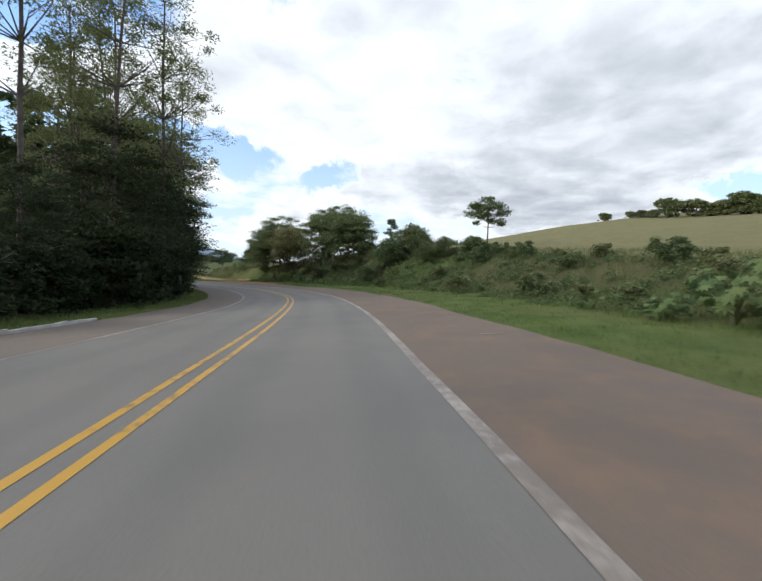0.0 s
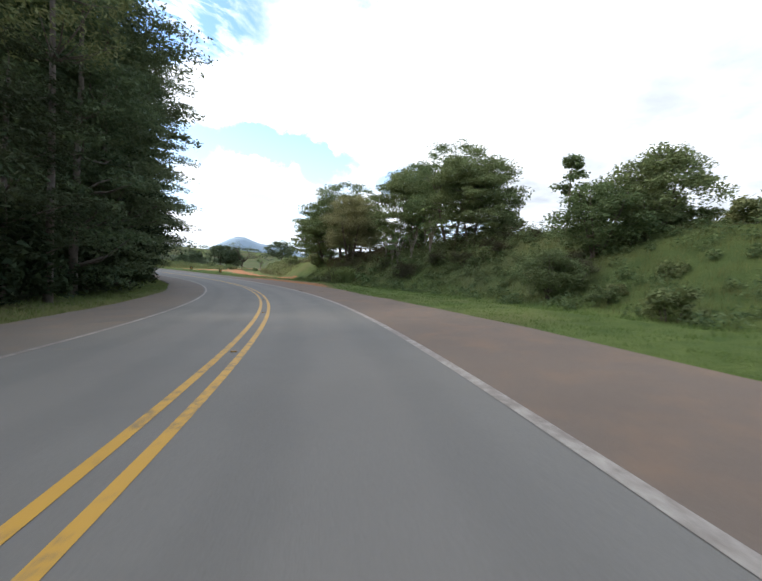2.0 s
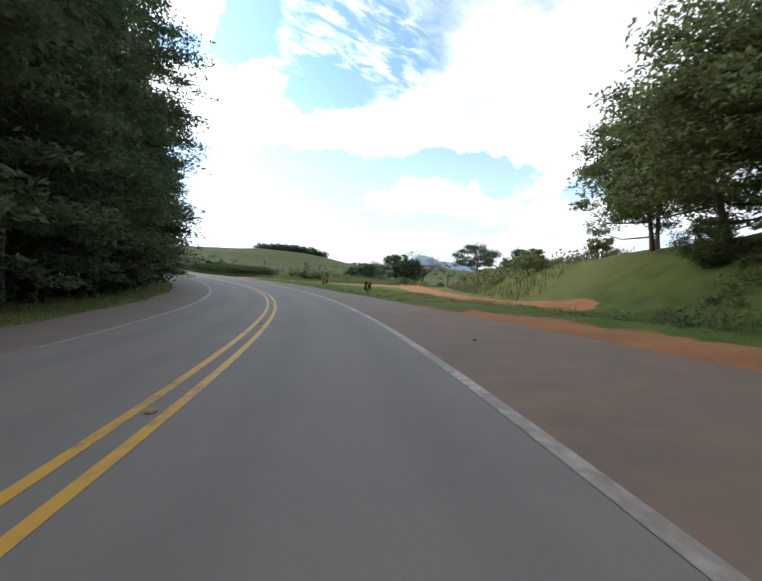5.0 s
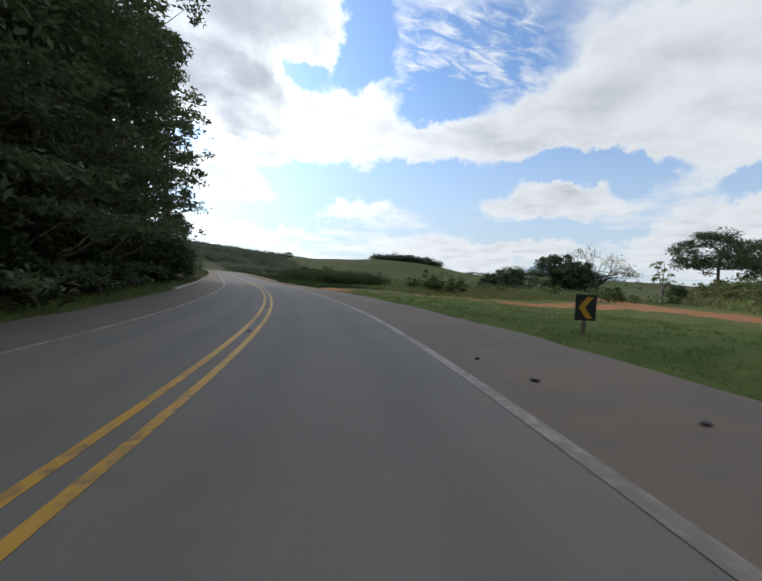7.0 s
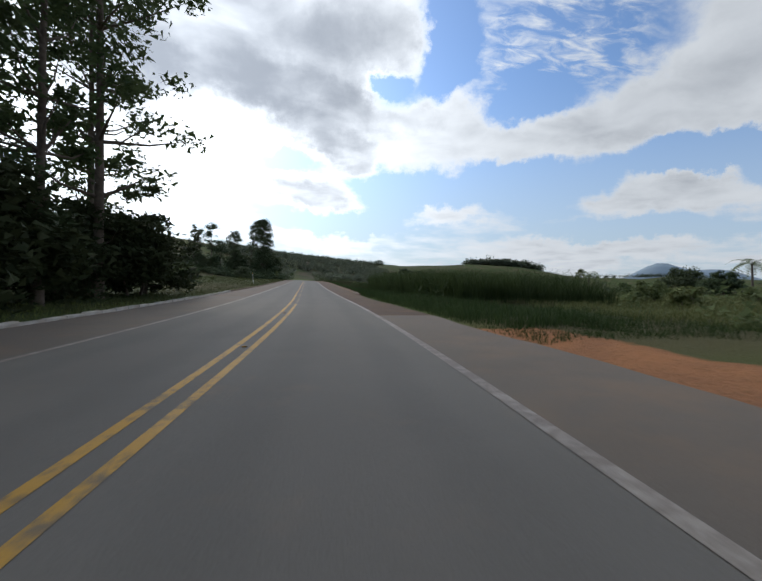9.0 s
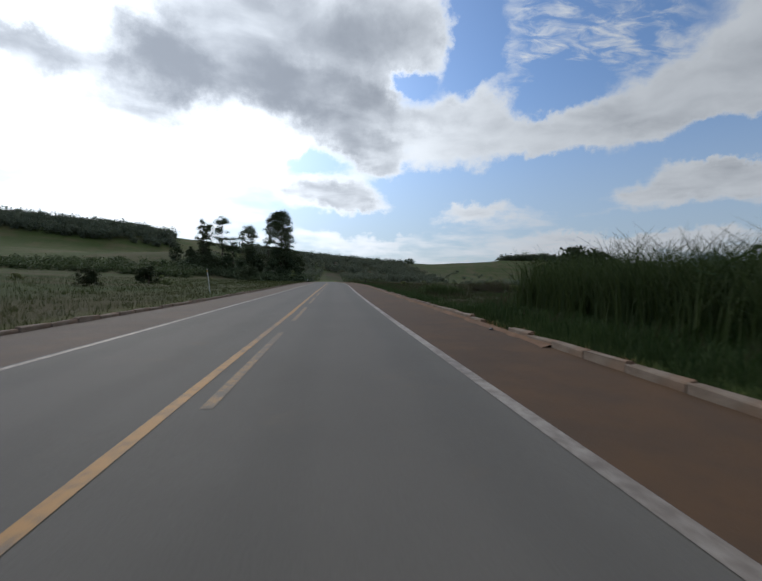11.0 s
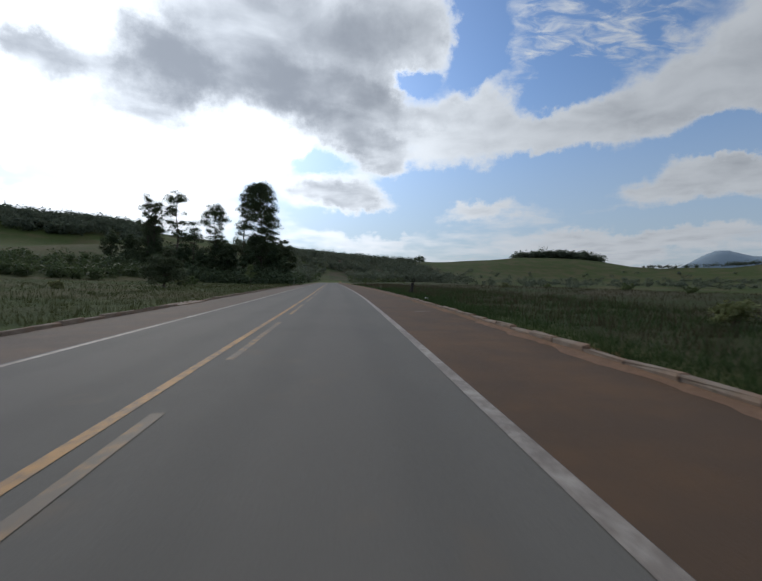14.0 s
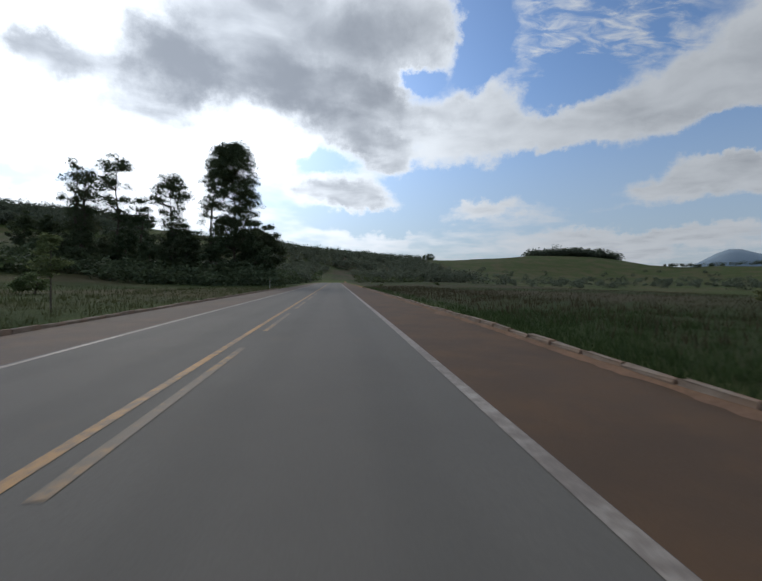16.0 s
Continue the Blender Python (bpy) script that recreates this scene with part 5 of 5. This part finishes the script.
n = 12500
s = rng.uniform(-5, 152, n)
u = edge_right(s) + 0.15 + rng.uniform(0, 1, n) ** 1.6 * 7.5
keep = ~((s > 68) & (s < 101) & (u - edge_right(s) < 1.0 + 1.8 * ease(72, 84, s)))
grass("grass_verge_right", "short green verge grass", rng, s[keep], u[keep], 0.10 + 0.13 * ease(2, 6, (u - edge_right(s))[keep]) * ease(120, 80, s[keep]), 0.016, 7, M_GRASS)
n = 7000
s = rng.uniform(-5, 170, n)
u = -(edge_left(s) + 0.2 + rng.uniform(0, 1, n) * 4.5)
grass("grass_verge_left", "shaded verge grass before a wood", rng, s, u, 0.2, 0.022, 5, M_GRASS)
n = 6000
s = rng.uniform(168, 345, n)
u = edge_right(s) + 0.3 + rng.uniform(0, 1, n) ** 1.5 * 10
near = u - edge_right(s) < 1.6
grass("grass_kerb_right", "rough grass behind the kerb", rng, s[near], u[near], 0.24, 0.026, 6, M_CANE)
grass("grass_behind_kerb", "darker meadow grass beyond the kerb", rng, s[~near], u[~near], 0.36, 0.03, 5, M_GRASS_DRY)
s = rng.uniform(165, 345, n)
u = -(edge_left(s) + 0.3 + rng.uniform(0, 1, n) ** 1.5 * 10)
grass("grass_kerb_left", "rough grass behind the kerb", rng, s, u, 0.28, 0.026, 5, M_GRASS_DULL)
s = rng.uniform(158, 290, 18500)
u = edge_right(s) + 0.35 + rng.uniform(0, 1, 18500) ** 1.7 * 9.0
grass("grass_thick_right", "thick green grass growing up to the kerb", rng, s, u, 0.26 + 0.14 * np.sin(s * 0.5) * np.sin(u * 0.8 + s * 0.21), 0.016, 8, M_CANE, 0.14, 0.55)
n = 8000
s = rng.uniform(-5, 95, n)
u = 12.5 + rng.uniform(0, 1, n) * 14
grass("bank_grass", "tall seeding grass on the bank", rng, s, u, 0.45, 0.022, 7, M_GRASS_SUNNY, 0.2)
n = 7500
s = rng.uniform(146, 330, n)
u = 13 + rng.uniform(0, 1, n) ** 1.4 * 60
far = s > 190
grass("meadow_grass", "tall brown-tipped meadow grass", rng, s[far], u[far], 0.36, 0.026, 9, M_GRASS_DRY, 0.55, 0.7)
s = rng.uniform(136, 204, 6800)
u = 13.4 + 62 * rng.uniform(0, 1, 6800) ** 1.4
p = on_road(s, u)
d, _ = off_line(p[:, 0], p[:, 1], TRACK)
e, _ = off_line(p[:, 0], p[:, 1], BRANCH)
keep = (d < -3.2) & (np.abs(e) > 1.5) & (np.hypot(p[:, 0] - 118, p[:, 1] - 105) > 8.5) & (p[:, 1] > 108 + 0.38 * np.clip(p[:, 0] - 104, 0, 40))
grass("tall_meadow_grass", "chest-high pale green seeding grass beside the dirt track", rng, s[keep], u[keep], (0.45 + 0.75 * ease(0, 16, u[keep] - 13.4)) * (1 + 0.3 * np.sin(s[keep] * 0.7) * np.sin(u[keep] * 0.5)), 0.045, 9, M_GRASS_SUNNY, 0.6, 0.75)
s = rng.uniform(175, 330, 5000)
u = -13 - rng.uniform(0, 1, 5000) ** 1.3 * 40
grass("meadow_grass", "tall dull-green meadow grass before the hill", rng, s, u, 0.4, 0.04, 4, M_GRASS_DULL, 0.25)

# cane beside the straight
def cane(name, label, rng, s, u, tall, mat=M_CANE, width=0.042, lean=0.5):
    tall = tall * (0.86 + 0.16 * np.sin(s * 0.9 + u * 0.7) * np.sin(u * 1.1 - s * 0.35) + rng.uniform(0, 0.16, len(s)))
    p = on_road(s, u)
    z = ground_z(p[:, 0], p[:, 1])
    per = 13 if lean > 0.6 else 19
    roots = np.repeat(np.stack([p[:, 0], p[:, 1], z - 0.02], 1), per, 0)
    roots[:, :2] += rng.normal(0, 0.3, (len(roots), 2))
    v, f = blades(rng, roots, np.repeat(tall, per)[:, None], width, lean, 3 if lean < 0.6 else 6)
    thing(name, mesh_of(name, v, f, mat), label, "maize" if "maize" in name else "cane", kind="stuff")


s = rng.uniform(174, 200, 2300)
u = 8.5 + ease(190, 176, s) * 1.5 + rng.uniform(0, 1, 2300) * 11
cane("cane_thicket", "tall dense green cane thicket", rng, s, u, np.interp(s, [174, 184, 196, 198.5, 200], [2.4, 2.7, 2.4, 2.6, 2.4]))
s = rng.uniform(56, 98, 800)
cane("maize_crop", "dark green maize at the top of the bank", rng, s, 25 + rng.uniform(0, 1, 800) * 14, 1.35)
cane("cane_clump", "arching clump of tall grass on the bank", rng, rng.uniform(77.3, 80.0, 48), rng.uniform(12.4, 14.0, 48), 2.7, M_CLUMP, 0.12, 0.72)
cane("cane_clump", "small clump of tall cane", rng, rng.uniform(214, 217.5, 110), rng.uniform(8.6, 11.0, 110), 0.95)
s = rng.uniform(176, 199, 200)
p = on_road(s, 9.6 + rng.uniform(0, 1, 200) * 8)
undergrowth("cane_growth", "dense leafy growth inside the cane", rng, p[:, 0], p[:, 1], 1.3, M_CANE, (0.5, 0.07), 110)
s = rng.uniform(160, 201, 2200)
grass("cane_skirt", "dark tall grass in front of the cane", rng, s, edge_right(s) + 0.7 + rng.uniform(0, 1, 2200) * 3.6, 0.5, 0.028, 6, M_CANE, 0.15, 0.5)
for ob in (*WOOD, BACK, *GUM, *AIRY, *SHRUB, *WEED, *DOME, BROWN, YOUNG, BUSH, HIGH, LOOSE, FIELD_TREE, *CASTOR, PAPAYA, FAR_DOME, BARE, ROUND, FIELD_ROUND, PALM, THICKET):
    for o in (*ob.children_recursive, ob):
        bpy.data.objects.remove(o)


# ---- small things on and beside the road ----
def road_stud(s, u):
    p = on_road(s, u, 0.006)
    base = thing("road_stud", None, "small raised yellow road stud on the centre line", "road stud", "centre studs",
                 at=pose(*p, 0, 0, float(np.interp(s, STATION, HEAD))))
    bm = bmesh.new()
    box_bm(bm, (0.10, 0.10, 0.022), (0, 0, 0.009), 0.007)
    part("body", bm_mesh("body", bm, M_KERB), base)
    bm = bmesh.new()
    box_bm(bm, (0.08, 0.004, 0.012), (0, -0.052, 0.010), 0.001)
    part("reflector", bm_mesh("reflector", bm, M_SIGN_YELLOW), base, "amber reflector")


for k in range(22):
    road_stud(14 + k * 8.0, float(line_mid(14 + k * 8.0)))


def dust_free_mark(s, u, size, turn=0.0):
    """A chalked dash on the shoulder."""
    p = on_road(s, u, 0.006)
    b = float(np.interp(s, STATION, BANK))
    ob = thing("painted_mark", None, "short white painted dash on the shoulder", "road mark", "survey dashes", at=pose(*p, 0, -b, float(np.interp(s, STATION, HEAD)) + turn))
    bm = bmesh.new()
    box_bm(bm, (size[0], size[1], 0.004), (0, 0, 0), 0.001)
    part("dash", bm_mesh("dash", bm, M_CHALK), ob)


for s, u, size, turn in ((3, 5.6, (0.6, 0.06), 0), (55, 6.1, (0.6, 0.06), 0), (138, 5.9, (0.6, 0.06), 0), (254, 5.2, (0.6, 0.06), 0), (269, 5.2, (0.6, 0.06), 0),
                         (20.5, 6.0, (0.75, 0.07), 0), (20.1, 6.5, (0.35, 0.06), 25), (20.1, 6.7, (0.3, 0.06), -30), (19.6, 6.5, (0.3, 0.06), 10),
                         (268.6, 5.35, (0.3, 0.05), 40), (268.4, 5.5, (0.28, 0.05), -30), (268.2, 5.4, (0.3, 0.05), 0)):
    dust_free_mark(s, u, size, turn)


def tyre_scrap(s, u, seed, size):
    """A curled strip of torn tread."""
    r = random.Random(seed)
    p = on_road(s, u, 0.0)
    ob = thing("tyre_scrap", None, "curled black scrap of torn tyre lying on the shoulder", "tyre scrap", "litter on the shoulder", at=pose(*p, 0, 0, r.uniform(0, 180)))
    n = 10
    f = np.linspace(-1, 1, n)
    size *= 0.42
    path = np.stack([f * size, 0.12 * size * np.sin(f * 2.5 + seed), 0.014 + 0.10 * size * f * f], 1)
    v, q = tubes([(path, 0.010 + 0.008 * np.cos(f * 1.4))], 6)
    v[:, 1] *= 2.2
    part("tread", mesh_of("tread", v, q, M_SIGN_BLACK, True), ob)


for k, (s, u, size) in enumerate(((30, 4.2, 0.26), (122, 4.4, 0.12), (120.6, 4.6, 0.14), (119, 5.3, 0.16), (73, 5.4, 0.32), (62, 4.9, 0.09), (62.2, 5.2, 0.08), (194.6, 5.5, 0.3), (90, 5.0, 0.15))):
    tyre_scrap(s, u, k, size)


def pebble(s, u, seed, size, mat, label):
    r = random.Random(seed)
    bm = bmesh.new()
    bmesh.ops.create_icosphere(bm, subdivisions=2, radius=size)
    for v in bm.verts:
        v.co *= r.uniform(0.75, 1.15)
        v.co.z *= 0.6
    p = on_road(s, u, 0.0)
    z = p[2] if u < edge_right(s) and u > -edge_left(s) else float(ground_z(p[0], p[1]))
    thing("stone", bm_mesh("stone", bm, mat), label, "stone", "loose stones", at=pose(p[0], p[1], z + size * 0.25))


for k, (s, u, size) in enumerate(((64, 3.75, 0.05), (63, 3.72, 0.06), (126, 7.2, 0.07), (133, 6.9, 0.09), (9, 7.0, 0.06), (3, 6.8, 0.05), (58, 7.4, 0.07), (48, 7.2, 0.06))):
    pebble(s, u, k, size, M_KERB, "pale loose stone at the edge of the paving")


# red soil and clods against the kerb
def soil_drift(s0, s1, seed):
    r = np.random.default_rng(seed)
    s = np.arange(s0, s1, 0.25)
    e = edge_right(s)
    w = 0.06 + 0.14 * np.abs(soften(r.normal(size=len(s)), 3)) * 2
    ins, mid, out = on_road(s, e - w, -0.012), on_road(s, e - w * 0.35, 0.03), on_road(s, e + 0.01, 0.055)
    V = np.stack([ins, mid, out], 1).reshape(-1, 3)
    i, j = np.meshgrid(np.arange(len(s) - 1), np.arange(2))
    q = (i * 3 + j).ravel()
    thing("soil_drift", mesh_of("soil_drift", V, np.stack([q, q + 1, q + 4, q + 3], 1), M_SOIL, True), "drift of red soil against the kerb", "soil", kind="stuff")


soil_drift(192, 262, 5)
soil_drift(263, 330, 6)


# ---- stump, pole, dry grass of the bank by the track ----
def stump(x, y, h):
    rng = np.random.default_rng(77)
    z = float(ground_z(x, y))
    base = thing("tree_stump", None, "broken dark dead tree stump leaning in the meadow", "tree stump", at=pose(x, y, z, -4, 14, 20))
    k = np.linspace(-0.2, h, 9)
    v, q = tubes([(np.stack([0.06 * np.sin(k * 3), 0.05 * k, k], 1), 0.17 - 0.06 * k / h + 0.02 * np.sin(k * 9))], 9)
    part("trunk", mesh_of("trunk", v + rng.normal(0, 0.015, v.shape), q, M_CHARRED, True), base)
    v, q = tubes([(np.array([(0.05, 0.02, h - 0.15), (0.16, 0.05, h + 0.18), (0.20, 0.06, h + 0.42)]), np.array([0.10, 0.055, 0.015]))], 6)
    part("splinter", mesh_of("splinter", v, q, M_CHARRED, True), base, "jagged splintered top")


stump(100.5, 239.5, 0.85)


def stake(x, y, h):
    base = thing("stake", None, "thin weathered wooden stake in the grass", "stake", at=pose(x, y, float(ground_z(x, y)), 2, -2, 30))
    k = np.linspace(-0.3, h, 6)
    v, q = tubes([(np.stack([0.02 * np.sin(k * 2), 0.01 * k, k], 1), np.full(6, 0.035))], 6)
    part("shaft", mesh_of("shaft", v, q, M_BARK_PALE, True), base)


stake(44.0, 5.6, 1.3)

f = rng.uniform(0, 1, 2600) * 5
bx, by = np.interp(f, range(6), FOOT[-6:, 0]), np.interp(f, range(6), FOOT[-6:, 1])
d = rng.uniform(0.5, 9, 2600)
bx, by = bx + d * 0.75, by - d * 0.66
roots = np.repeat(np.stack([bx, by, ground_z(bx, by) - 0.03], 1), 5, 0)
roots[:, :2] += rng.normal(0, 0.3, (len(roots), 2))
v, q = blades(rng, roots, np.full((len(roots), 1), 0.95), 0.05, 0.6)
thing("track_bank_grass", mesh_of("track_bank_grass", v, q, M_GRASS_STRAW), "tall straw-coloured grass on the bank by the dirt track", "grass", kind="stuff")


# litter behind the kerb
def white_bag(s, u):
    r = random.Random(8)
    p = on_road(s, u)
    bm = bmesh.new()
    bmesh.ops.create_icosphere(bm, subdivisions=3, radius=0.11)
    for v in bm.verts:
        v.co *= 1 + 0.28 * noise.noise(v.co * 11)
        v.co.z *= 0.7
    thing("litter_bag", bm_mesh("litter_bag", bm, M_POST), "crumpled white plastic bag in the grass", "litter", at=pose(p[0], p[1], float(ground_z(p[0], p[1])) + 0.08, 10, 5, 30))


white_bag(261.8, 7.1)
